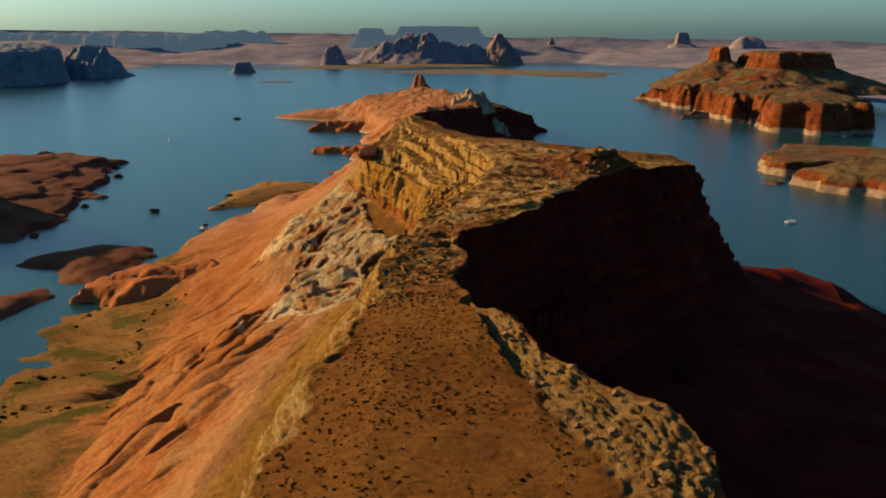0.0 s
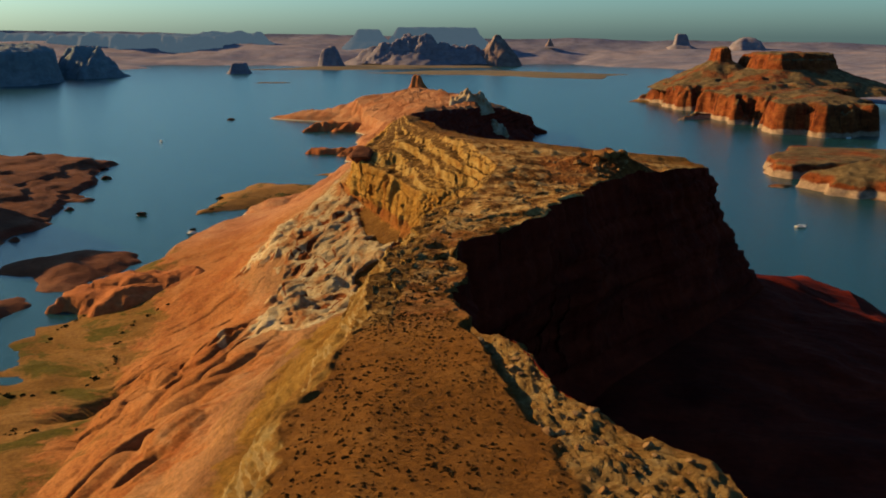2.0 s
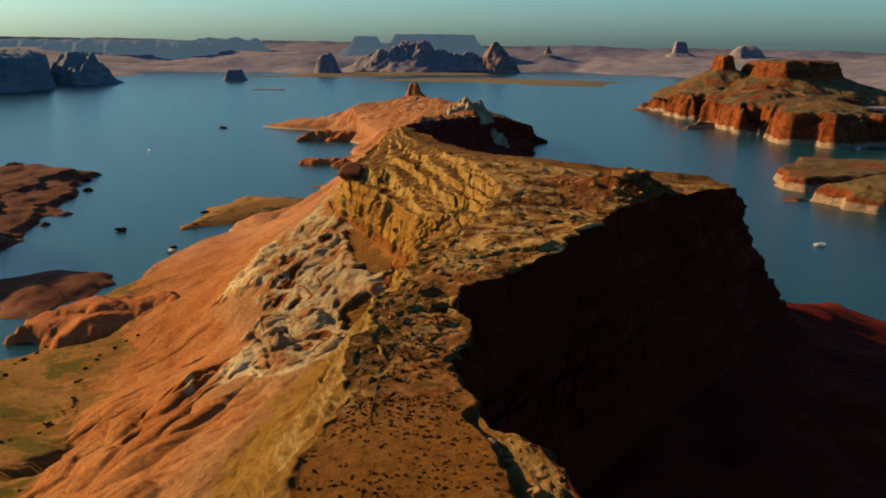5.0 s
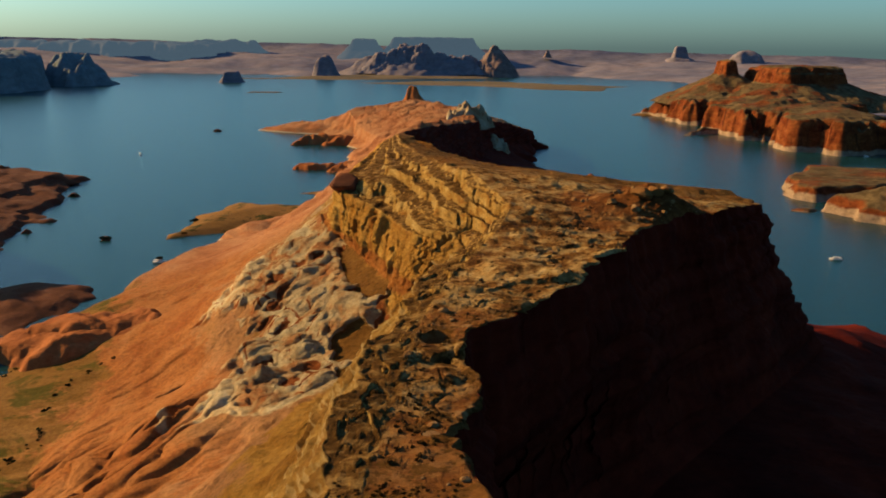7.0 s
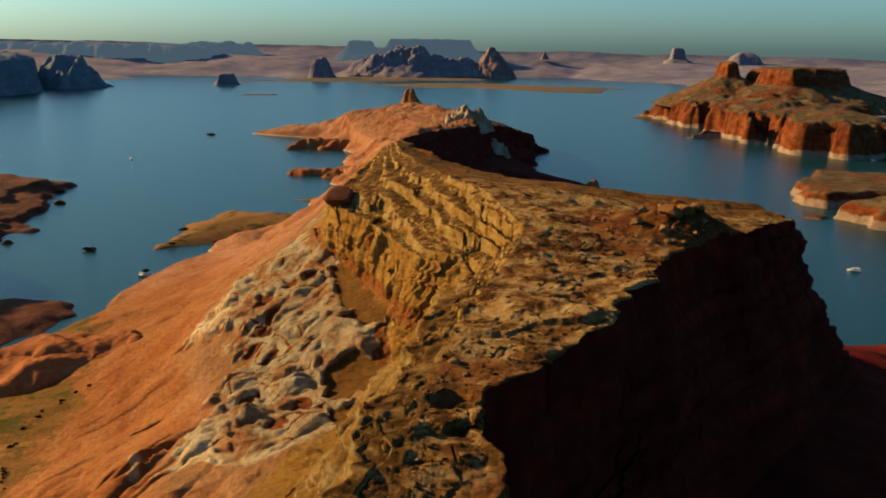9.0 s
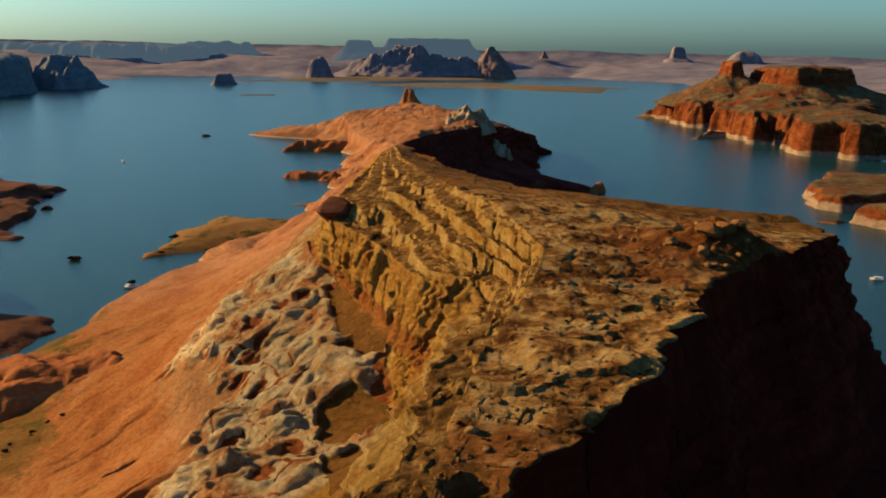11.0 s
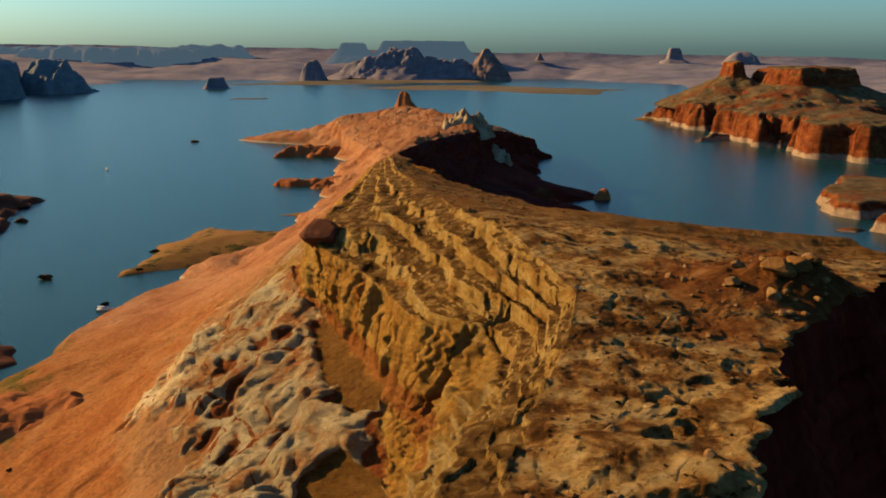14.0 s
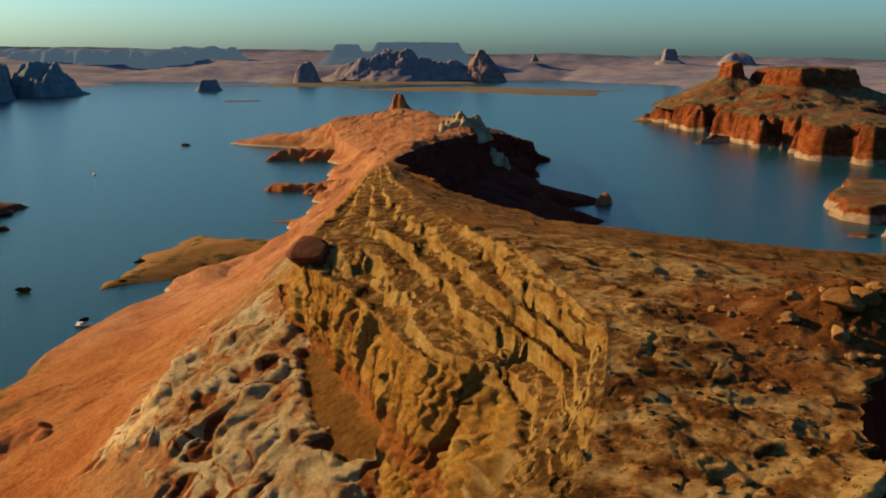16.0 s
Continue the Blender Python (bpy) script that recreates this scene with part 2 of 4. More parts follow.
sandc = colour(nt, 0.02, [(0.3, (0.18, 0.09, 0.02)), (0.5, (0.27, 0.14, 0.036)), (0.7, (0.34, 0.19, 0.065))])
sandc = mix(nt, sandc, (0.115, 0.095, 0.016), step(nt, tex(nt, 0.022, 6, 0.65, (1, 1, 1), 1.5), 0.49, 0.58))
orange = colour(nt, 0.035, [(0.28, (0.27, 0.08, 0.021)), (0.46, (0.39, 0.15, 0.045)), (0.6, (0.46, 0.205, 0.073)), (0.74, (0.50, 0.28, 0.14))], (1, 0.5, 1))
orange = mix(nt, orange, (0.34, 0.105, 0.032), maths(nt, "MULTIPLY", step(nt, tex(nt, 0.16, 6, 0.62, (1.4, 0.6, 1), 0.8), 0.52, 0.66), 0.6))
rose = colour(nt, 0.05, [(0.3, (0.36, 0.145, 0.055)), (0.48, (0.43, 0.225, 0.105)), (0.62, (0.40, 0.205, 0.08)), (0.76, (0.50, 0.33, 0.18))], (1.3, 0.5, 1))
gold = colour(nt, 0.07, [(0.3, (0.31, 0.145, 0.028)), (0.45, (0.42, 0.225, 0.045)), (0.6, (0.50, 0.29, 0.07)), (0.75, (0.60, 0.42, 0.16))], (1.3, 0.5, 1))
white = colour(nt, 0.085, [(0.34, (0.46, 0.17, 0.06)), (0.43, (0.56, 0.32, 0.15)), (0.49, (0.62, 0.46, 0.26)), (0.58, (0.68, 0.57, 0.36)), (0.75, (0.74, 0.66, 0.47))], (1, 0.8, 1.2), 0.5)
brown = colour(nt, 0.12, [(0.3, (0.13, 0.062, 0.014)), (0.55, (0.21, 0.105, 0.026)), (0.75, (0.29, 0.16, 0.045))])
yellow = colour(nt, 0.12, [(0.28, (0.42, 0.15, 0.035)), (0.42, (0.58, 0.295, 0.062)), (0.6, (0.71, 0.43, 0.11)), (0.78, (0.75, 0.53, 0.19))], (1, 1, 0.35))
streak = tex(nt, 0.55, 6, 0.6, (1, 1, 0.07), 0.3)
yellow = mix(nt, yellow, (0.20, 0.085, 0.022), maths(nt, "MULTIPLY", step(nt, streak, 0.56, 0.66), 0.5))
bed = maths(nt, "ADD", pos[2], maths(nt, "MULTIPLY", tex(nt, 0.15, 4), 6.0))
redbed = maths(nt, "MULTIPLY", step(nt, bed, 68.0, 66.0), step(nt, bed, 60.5, 62.5))
yellow = mix(nt, yellow, (0.40, 0.10, 0.03), maths(nt, "MULTIPLY", redbed, 0.65))
south = step(nt, maths(nt, "ADD", pos[1], maths(nt, "MULTIPLY", tex(nt, 0.05, 4), 30.0)), 345, 325)
southc = colour(nt, 0.09, [(0.34, (0.26, 0.13, 0.035)), (0.46, (0.42, 0.23, 0.06)), (0.56, (0.52, 0.33, 0.10)), (0.66, (0.66, 0.50, 0.22))], (1, 1, 0.6), 1.0)
southc = mix(nt, southc, (0.70, 0.54, 0.27), maths(nt, "MULTIPLY", step(nt, maths(nt, "ADD", up, maths(nt, "MULTIPLY", maths(nt, "SUBTRACT", tex(nt, 0.2, 5), 0.5), 0.8)), 0.58, 0.40), 0.8))
yellow = mix(nt, yellow, southc, maths(nt, "MULTIPLY", south, 0.85))
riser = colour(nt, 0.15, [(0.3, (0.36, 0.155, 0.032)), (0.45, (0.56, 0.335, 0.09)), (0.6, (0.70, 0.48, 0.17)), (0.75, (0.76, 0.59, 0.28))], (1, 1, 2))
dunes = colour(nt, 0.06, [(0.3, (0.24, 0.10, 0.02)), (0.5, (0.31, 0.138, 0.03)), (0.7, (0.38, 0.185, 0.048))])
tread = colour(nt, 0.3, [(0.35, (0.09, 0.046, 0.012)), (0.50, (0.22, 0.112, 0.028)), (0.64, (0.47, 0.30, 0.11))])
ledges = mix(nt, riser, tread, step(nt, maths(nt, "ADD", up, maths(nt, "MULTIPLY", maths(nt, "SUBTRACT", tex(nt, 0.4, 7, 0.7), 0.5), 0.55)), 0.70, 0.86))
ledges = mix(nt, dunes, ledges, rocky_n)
crust = colour(nt, 0.16, [(0.36, (0.13, 0.055, 0.015)), (0.45, (0.32, 0.15, 0.04)), (0.50, (0.54, 0.31, 0.105)), (0.58, (0.72, 0.49, 0.20)), (0.8, (0.78, 0.60, 0.32))], (1, 1, 1), 0.25)
crust = mix(nt, crust, (0.10, 0.045, 0.012), maths(nt, "MULTIPLY", step(nt, tex(nt, 0.7, 5, 0.7), 0.57, 0.64), 0.8))
redsoil = step(nt, tex(nt, 0.018, 4, 0.5), 0.53, 0.60)
crust = mix(nt, crust, (0.34, 0.125, 0.035), maths(nt, "MULTIPLY", redsoil, 0.75))
knoll = maths(nt, "ADD", maths(nt, "ABSOLUTE", maths(nt, "DIVIDE", maths(nt, "SUBTRACT", pos[0], 62.0), 30.0), 0.0), maths(nt, "ABSOLUTE", maths(nt, "DIVIDE", maths(nt, "SUBTRACT", pos[1], 343.0), 24.0), 0.0))
crust = mix(nt, crust, colour(nt, 0.2, [(0.35, (0.18, 0.065, 0.02)), (0.55, (0.31, 0.12, 0.034)), (0.72, (0.42, 0.22, 0.08))]), step(nt, maths(nt, "ADD", knoll, tex(nt, 0.1, 5)), 1.65, 1.3))
back = step(nt, maths(nt, "ADD", pos[1], maths(nt, "MULTIPLY", tex(nt, 0.06, 3), 30.0)), 385, 430)
crust = mix(nt, crust, mix(nt, brown, dunes, 0.6), maths(nt, "MULTIPLY", back, 0.8))
neck = step(nt, maths(nt, "ADD", pos[1], maths(nt, "MULTIPLY", tex(nt, 0.06, 4), 40.0)), 292, 262)
crust = mix(nt, crust, mix(nt, brown, crust, step(nt, tex(nt, 0.25, 6, 0.7), 0.42, 0.52)), neck)
topc = mix(nt, dunes, crust, rocky_n)
col = mix(nt, sandc, orange, step(nt, zone, 0.92, 1.05))
col = mix(nt, col, rose, step(nt, zone, 1.72, 1.95))
col = mix(nt, col, gold, step(nt, zone, 2.35, 2.5))
col = mix(nt, col, white, step(nt, maths(nt, "ADD", attribute(nt, "snow"), maths(nt, "MULTIPLY", maths(nt, "SUBTRACT", tex(nt, 0.12, 6, 0.65), 0.5), 0.9)), 0.35, 0.6))
col = mix(nt, col, colour(nt, 0.2, [(0.3, (0.20, 0.05, 0.016)), (0.55, (0.36, 0.115, 0.035)), (0.75, (0.50, 0.22, 0.08))]), step(nt, maths(nt, "ADD", attribute(nt, "pit"), maths(nt, "MULTIPLY", maths(nt, "SUBTRACT", tex(nt, 0.3, 5), 0.5), 0.8)), 0.35, 0.6))
talus = mix(nt, colour(nt, 0.1, [(0.3, (0.19, 0.09, 0.02)), (0.55, (0.27, 0.135, 0.032)), (0.75, (0.36, 0.19, 0.055))]), (0.17, 0.07, 0.018), step(nt, tex(nt, 0.3, 6, 0.7, (0.25, 1.2, 1)), 0.54, 0.64))
col = mix(nt, col, talus, step(nt, maths(nt, "ADD", attribute(nt, "bowl"), maths(nt, "MULTIPLY", maths(nt, "SUBTRACT", tex(nt, 0.4, 5, 0.65), 0.5), 0.5)), 0.4, 0.6))
col = mix(nt, col, yellow, step(nt, straight, 2.97, 3.03))
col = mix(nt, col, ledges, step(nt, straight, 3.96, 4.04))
col = mix(nt, col, topc, step(nt, straight, 4.96, 5.04))
rubble = colour(nt, 0.35, [(0.32, (0.22, 0.11, 0.035)), (0.46, (0.40, 0.25, 0.09)), (0.6, (0.52, 0.37, 0.16)), (0.75, (0.58, 0.46, 0.25))])
col = mix(nt, col, rubble, maths(nt, "MULTIPLY", attribute(nt, "bench"), 0.85))
farc = colour(nt, 0.03, [(0.3, (0.26, 0.09, 0.04)), (0.45, (0.42, 0.18, 0.085)), (0.58, (0.50, 0.26, 0.14)), (0.72, (0.34, 0.14, 0.06))], (1, 1, 2))
col = mix(nt, col, farc, step(nt, pos[1], 520, 600))
col = mix(nt, col, (0.52, 0.45, 0.36), maths(nt, "MULTIPLY", step(nt, pos[1], 560, 640), step(nt, maths(nt, "ADD", pos[2], maths(nt, "MULTIPLY", tex(nt, 0.03, 3), 5.0)), 4.6, 3.4)))
grain = tex(nt, 0.6, 10, 0.76, (1, 1, 1.6))
finish(nt, p, col, grain, 0.5, 1.25, 1.0, 2.2)
relief_by_zone = maths(nt, "ADD", 0.25, maths(nt, "MULTIPLY", 0.75, step(nt, zone, 1.9, 2.3)))
nt.links.new(maths(nt, "MULTIPLY", grain, relief_by_zone), nt.nodes["Bump"].inputs["Height"])

# Red sandstone darkened to near black: the east side's shade is in the colour.
RIDGE_EAST = rock("shade_darkened_red_sandstone", [(0.3, (0.07, 0.007, 0.004)), (0.5, (0.13, 0.013, 0.006)), (0.72, (0.20, 0.026, 0.011))], 0.04, (1, 1, 3), 0.35, 0.7)

WATER, nt, p = base("lake_water", 0.22)
p.inputs["Base Color"].default_value = (0.0045, 0.026, 0.034, 1)
p.inputs["IOR"].default_value, p.inputs["Specular IOR Level"].default_value = 1.33, 0.19
bump(nt, tex(nt, 0.22, 7, 0.68, (1, 1.6, 1)), 0.5, 0.6)

# ---- lake and land to the horizon
me = bpy.data.meshes.new("water")
me.from_pydata([(-4900, -1500, 0), (4900, -1500, 0), (4900, 4960, 0), (-4900, 4960, 0)], [], [(0, 1, 2, 3)])
me.materials.append(WATER)
tagged(new("water", me), "calm blue lake water between sandstone islands", "lake", kind="structure")

SHORE = [(-4900, 3000), (-1250, 3380), (-1270, 4050), (-780, 4020), (-500, 4000), (-350, 4300), (320, 4400), (640, 4600),
         (1000, 3790), (1020, 3000), (940, 2450), (830, 1650), (1500, 1200), (4900, 900), (4900, 5200), (-4900, 5200)]
gx, gy = np.meshgrid(np.linspace(-4900, 4900, 380), np.concatenate([np.linspace(-1500, 1400, 40), np.linspace(1420, 4975, 260)]))
d = inside(gx + 90 * fbm(gx / 300, gy / 300, s=3), gy + 90 * fbm(gx / 300, gy / 300, s=4), SHORE)
back = np.clip(d, 0, None) / (np.clip(d, 0, None) + np.clip(4975 - gy, 1, None))
gz = np.where(d < 0, np.maximum(-8, d * 0.1), 2 * smooth(0, 30, d) + (118 - 0.010 * (gx - 900)) * back ** 1.15 + 7 * fbm(gx / 260, gy / 260, s=5) * smooth(0, 300, d))
tagged(sheet("ground", np.stack([gx, gy, gz], -1), PLAIN), "dusty red desert plain with mauve haze in its colour and low rises behind the lake", "ground", kind="structure")


def landform(name, outline, profile, material, step_m, label, category, warp=(10, 40), rough=1.0, rseed=0, parent=None, tilt=(0, 0), z0=-6.0, terraces=0.0, kind=""):
    """Rock or sand shaped by its outline: height grows with the distance inside it, after profile rows (distance, height)."""
    o = np.array(outline, float)
    pad = warp[0] * 2 + 3 * step_m + max(0.0, -profile[0][0])
    xs = np.arange(o[:, 0].min() - pad, o[:, 0].max() + pad, step_m)
    ys = np.arange(o[:, 1].min() - pad, o[:, 1].max() + pad, step_m)
    X, Y = np.meshgrid(xs, ys)
    wx, wy = warp[0] * fbm(X / warp[1], Y / warp[1], s=rseed), warp[0] * fbm(X / warp[1], Y / warp[1], s=rseed + 50)
    d = inside(X + wx, Y + wy, outline)
    pr = np.array(profile, float)
    Z = np.interp(d, pr[:, 0], pr[:, 1])
    cx, cy = o.mean(0)
    lift = smooth(pr[0, 0], pr[-1, 0], d)
    Z = Z + lift * (tilt[0] * (X - cx) + tilt[1] * (Y - cy))
    Z = Z + rough * smooth(-2, pr[-1, 0] * 0.5 + 3, d) * fbm(X / warp[1] * 1.5, Y / warp[1] * 1.5, s=rseed + 9, octaves=5)
    if terraces:
        Z = Z + 0.35 * terraces * np.sin(Z / terraces * 2 * np.pi) / np.pi * smooth(0, 5, d)
    faces = (d > pr[0, 0])
    keep = faces[:-1, :-1] | faces[1:, :-1] | faces[:-1, 1:] | faces[1:, 1:]
    ob = sheet(name, np.stack([X, Y, Z], -1), material, parent, keep=keep)
    return tagged(ob, label, category if parent is None else "", kind=kind)


# ---- the long ridge that the camera flies along, as profile lines across it from west to east
ys = np.concatenate([np.arange(-160, 70, 6), np.arange(70, 200, 0.65), np.arange(200, 420, 0.42), np.arange(420, 560, 0.7), np.arange(560, 1592, 2.3)])
FOOT_W = [(-160, -300, -5), (100, -262, -5), (300, -240, -5), (400, -226, -5), (460, -214, -5), (482, -207, -5), (541, -183, -5), (595, -182, -5), (620, -176, -5), (650, -169, -5), (705, -152, -5), (810, -108, -5), (900, -107, -5), (1020, -100, -5), (1080, -104, -5), (1142, -120, -5), (1200, -105, -5), (1275, -122, -5), (1330, -122, -5), (1380, -128, -5), (1430, -190, -5), (1496, -318, -5), (1540, -220, -5), (1590, -100, -5)]
SLICK_FOOT = [(-160, -130, 4), (100, -112, 4), (300, -118, 4), (354, -130, 4), (400, -126, 8), (460, -152, 8), (510, -160, 11), (560, -168, 5), (595, -168, 4), (620, -161, 4), (650, -155, 4), (705, -140, 4), (810, -100, 4), (1020, -92, 6), (1080, -94, 7), (1142, -108, 7), (1200, -92, 8), (1290, -108, 9), (1380, -114, 9), (1430, -165, 8), (1496, -285, 5), (1540, -200, 3), (1590, -100, -5)]
WHITE_FOOT = [(-160, -60, 36), (100, -58, 38), (250, -56, 38), (291, -50, 37), (330, -60, 35), (345, -63, 32), (386, -76, 28.5), (400, -78, 33), (416, -79, 38), (430, -82, 38), (450, -82, 37), (500, -80, 36), (560, -72, 42), (800, -55, 40), (1020, -40, 38), (1084, -60, 29), (1200, -85, 26), (1290, -105, 24), (1464, -140, 35), (1540, -120, 8), (1590, -90, -5)]
CLIFF_FOOT = [(-160, -32, 62), (100, -30, 66), (150, -31, 66), (185, -25, 68), (230, -21, 70), (270, -17, 67), (290, -15, 60), (310, -12, 53), (330, -13, 48), (345, -14, 48), (356, -15.5, 54), (368, -15.5, 59), (395, -25.5, 59), (425, -38, 61), (435, -44, 61), (470, -50, 60), (540, -48, 62), (700, -40, 60), (900, -20, 52), (1050, 5, 48), (1084, -5, 51), (1290, -60, 46), (1464, -80, 46), (1540, -80, 15), (1590, -80, -5)]
RIM_W = [(-160, -25, 82), (100, -24, 82), (131, -24, 82), (150, -17, 82.5), (185, -14, 84), (209, -13.6, 85.3), (235, -11.5, 84.5), (250, -8, 83.5), (275, -4, 84), (290, 1, 84), (310, 5, 82), (330, 7, 80), (345, 6, 79), (356, 0, 77.5), (366, -9, 77), (380, -15, 77.5), (395, -21.5, 78), (407, -27, 78.5), (422, -38, 82), (440, -40, 82), (480, -34, 84), (540, -28, 87), (700, -22, 77), (900, -4, 62), (1050, 24, 54), (1084, 20, 56), (1290, -35, 55), (1464, -55, 52), (1540, -60, 20), (1590, -70, -5)]
TERRACE = [(-160, -15, 84), (185, -9, 84.5), (250, -3, 85.5), (275, 3, 86), (300, 11, 87.5), (315, 16, 89), (332, 20, 92), (355, 16, 94), (375, 11, 95.5), (400, 2, 95), (450, -9, 93), (500, -17, 91), (540, -22, 91), (700, -15, 80), (900, 6, 64.5), (1050, 33, 56), (1084, 32, 58), (1200, 20, 60), (1290, -10, 58), (1464, -38, 54), (1540, -50, 20), (1590, -60, -5)]
RIM_E = [(-160, 36, 84), (98, 36, 84), (110, 38, 84), (125, 35, 84), (134, 26, 83.5), (148, 18, 85), (164, 14, 87), (172, 7, 86), (185, 4.5, 85), (207, 3.5, 84), (230, 3.5, 85), (238, 3.8, 85.5), (243, 9, 86), (248, 13.5, 86), (254, 17, 86), (263, 23.5, 86.5), (276, 31, 87), (290, 40, 87.5), (303, 46.5, 87), (312, 49, 87), (322, 53, 87.5), (332, 65, 87.5), (344, 77, 87), (360, 87, 86.5), (381, 105, 85), (398, 117, 81), (406, 117, 81), (416, 107, 84), (424, 85, 84.5), (434, 55, 84.5), (447, 39, 84.5), (469, 22, 85.5), (494, 3, 87), (533, -13, 89), (561, -20, 90), (700, -9, 80), (900, 14, 65), (1050, 43, 55), (1084, 45, 54), (1120, 62, 50), (1200, 92, 40), (1290, 128, 24), (1350, 112, 16), (1464, 40, 30), (1540, -10, 10), (1590, -50, -5)]
CLIFF_E = [(-160, 50, 26), (100, 50, 26), (130, 42, 24), (160, 24, 22), (190, 14, 20), (240, 16, 20), (254, 26, 21), (270, 38, 22), (300, 60, 24), (381, 130, 26), (402, 146, 26), (424, 118, 30), (447, 60, 30), (494, 22, 30), (561, 4, 30), (700, 12, 28), (900, 34, 26), (1050, 58, 24), (1084, 66, 22), (1200, 105, 16), (1290, 138, 8), (1350, 120, 6), (1464, 60, 8), (1540, 0, 2), (1590, -45, -5)]
APRON_E = [(-160, 150, 10), (200, 140, 12), (300, 150, 14), (380, 195, 15), (440, 205, 15), (470, 195, 13), (500, 150, 10), (540, 110, 8), (640, 70, 6), (800, 110, 7), (890, 118, 7), (951, 95, 6), (985, 140, 5), (1033, 130, 5), (1080, 100, 8), (1200, 118, 7), (1290, 144, 3), (1350, 126, 2), (1464, 80, 3), (1540, 10, 0), (1590, -42, -6)]
FOOT_E = [(-160, 260, -5), (200, 255, -5), (400, 240, -5), (440, 238, -5), (480, 236, -5), (510, 200, -5), (545, 140, -5), (640, 90, -5), (800, 152, -5), (890, 152, -5), (951, 118, -5), (975, 160, -5), (1033, 165, -5), (1075, 125, -5), (1200, 128, -5), (1290, 148, -5), (1350, 132, -5), (1464, 95, -5), (1540, 20, -5), (1590, -40, -7)]
LINES = [FOOT_W, SLICK_FOOT, WHITE_FOOT, CLIFF_FOOT, RIM_W, TERRACE, RIM_E, CLIFF_E, APRON_E, FOOT_E]
COUNTS = [30, 84, 88, 56, 76, 140, 46, 26, 18]
names = ["sand_flat", "slickrock_slope", "pale_slope", "yellow_cliff", "ledge_band", "plateau_top", "shaded_cliff", "talus_apron", "east_shore"]
soft = [1, 11, 11, 5, 3, 5, 3, 11, 13, 5]
key = []
for rows, n in zip(LINES, soft):
    kx, kz = blurred(curve(rows, ys, 1), n), blurred(curve(rows, ys, 2), n)
    if rows in (FOOT_W, SLICK_FOOT, FOOT_E, APRON_E):
        kx = kx + (2 + 10 * smooth(540, 800, ys)) * fbm(ys * 0.03, 0.0 * ys, s=3 + len(key) // 2, octaves=2)
    if rows is RIM_E:
        kx = kx + smooth(188, 200, ys) * (1 - smooth(540, 600, ys)) * (2.6 * fbm(ys * 0.07, 0.0 * ys, s=91, octaves=4) + 1.2 * vnoise(ys * 0.6, 0.0 * ys, s=92))
    if rows in (RIM_W, CLIFF_FOOT):
        kx = kx + (1 - smooth(290, 330, ys)) * (2.6 * fbm(ys * 0.055, 0.0 * ys, s=93, octaves=3) + 0.7 * vnoise(ys * 0.45, 0.0 * ys, s=95))
    key.append(np.stack([kx, ys, kz], -1))
cols, seg_of = [], []
for s, n in enumerate(COUNTS):
    for u in np.arange(n) / n:
        cols.append(key[s] * (1 - u) + key[s + 1] * u)
        seg_of.append(s + u)
cols.append(key[-1])
seg_of.append(9.0)
P = np.stack(cols, 1)
seg = np.broadcast_to(np.array(seg_of), P.shape[:2])
far = smooth(560, 760, P[..., 1])
slope_u = np.clip(seg - 1.0, 0, 1)
P[..., 2] -= 0.16 * (key[2][:, 2] - key[1][:, 2])[:, None] * np.sin(np.pi * slope_u) * smooth(330, 400, P[..., 1])
near = 1.0 - 0.25 * far
x, y, z = P[..., 0].copy(), P[..., 1].copy(), P[..., 2].copy()


def weight(a, b, w=0.3):
    return smooth(a - w, a + w, seg) * (1 - smooth(b - w, b + w, seg))


def stair(v, sharp=0.8):
    """Steps with sharp risers: whole numbers joined by short ramps."""
    k = np.floor(v)
    return k + smooth(sharp, 1.0, v - k)


def hollow(cx, cy, rx, ry, turn, edge=0.55, wild=0.40):
    """A pit with a steep rim: 1 inside, 0 outside; turn in degrees."""
    c, s = math.cos(radians(turn)), math.sin(radians(turn))
    u, v = ((x - cx) * c + (y - cy) * s) / rx, ((y - cy) * c - (x - cx) * s) / ry
    r = np.hypot(u, v) + wild * fbm(x * 0.22, y * 0.22, s=77, octaves=3)
    return 1 - smooth(edge, 1.0, r)


slick, pale, cliffw, terr = weight(1.0, 2.3, 0.5), weight(2, 3.1), weight(3, 4, 0.15), weight(4, 5, 0.12)
plat, cliffe, apron, sandw = weight(5, 6, 0.1), weight(6, 7, 0.12), weight(7, 9, 0.4), weight(0, 1.1, 0.3)

# ledges between the lower cliff's rim and the plateau: long beds broken by joints into blocks
lo, hi = key[4][:, 2][:, None], key[5][:, 2][:, None]
n_led = 4.0
b1, be, bw = cells(x * 0.17 + 0.3 * vnoise(x * 0.2, y * 0.2, s=41), y * 0.13 + 0.3 * vnoise(x * 0.2, y * 0.2, s=42), s=43)
c1, ce, cw = cells(x * 0.46, y * 0.36, s=44)
v = np.clip((z - lo) / (hi - lo + 1e-6), 0, 1) * n_led
v = v + 0.22 * np.sin(v * 2.1 + 1.0) + 0.5 * fbm(x * 0.014, y * 0.014, s=61, octaves=2) + 0.34 * (bw - 0.5) + 0.16 * (cw - 0.5) + 0.05 * fbm(x * 0.3, y * 0.3, s=62, octaves=3)
gap = (hi - lo) / n_led
led = terr * (1 - far) * smooth(3, 8, hi - lo) * smooth(312, 340, y) * (0.55 + 0.45 * smooth(-0.3, 0.2, fbm(x * 0.05, y * 0.05, s=54, octaves=3)))
z = z + led * (stair(v, 0.80) - v) * gap
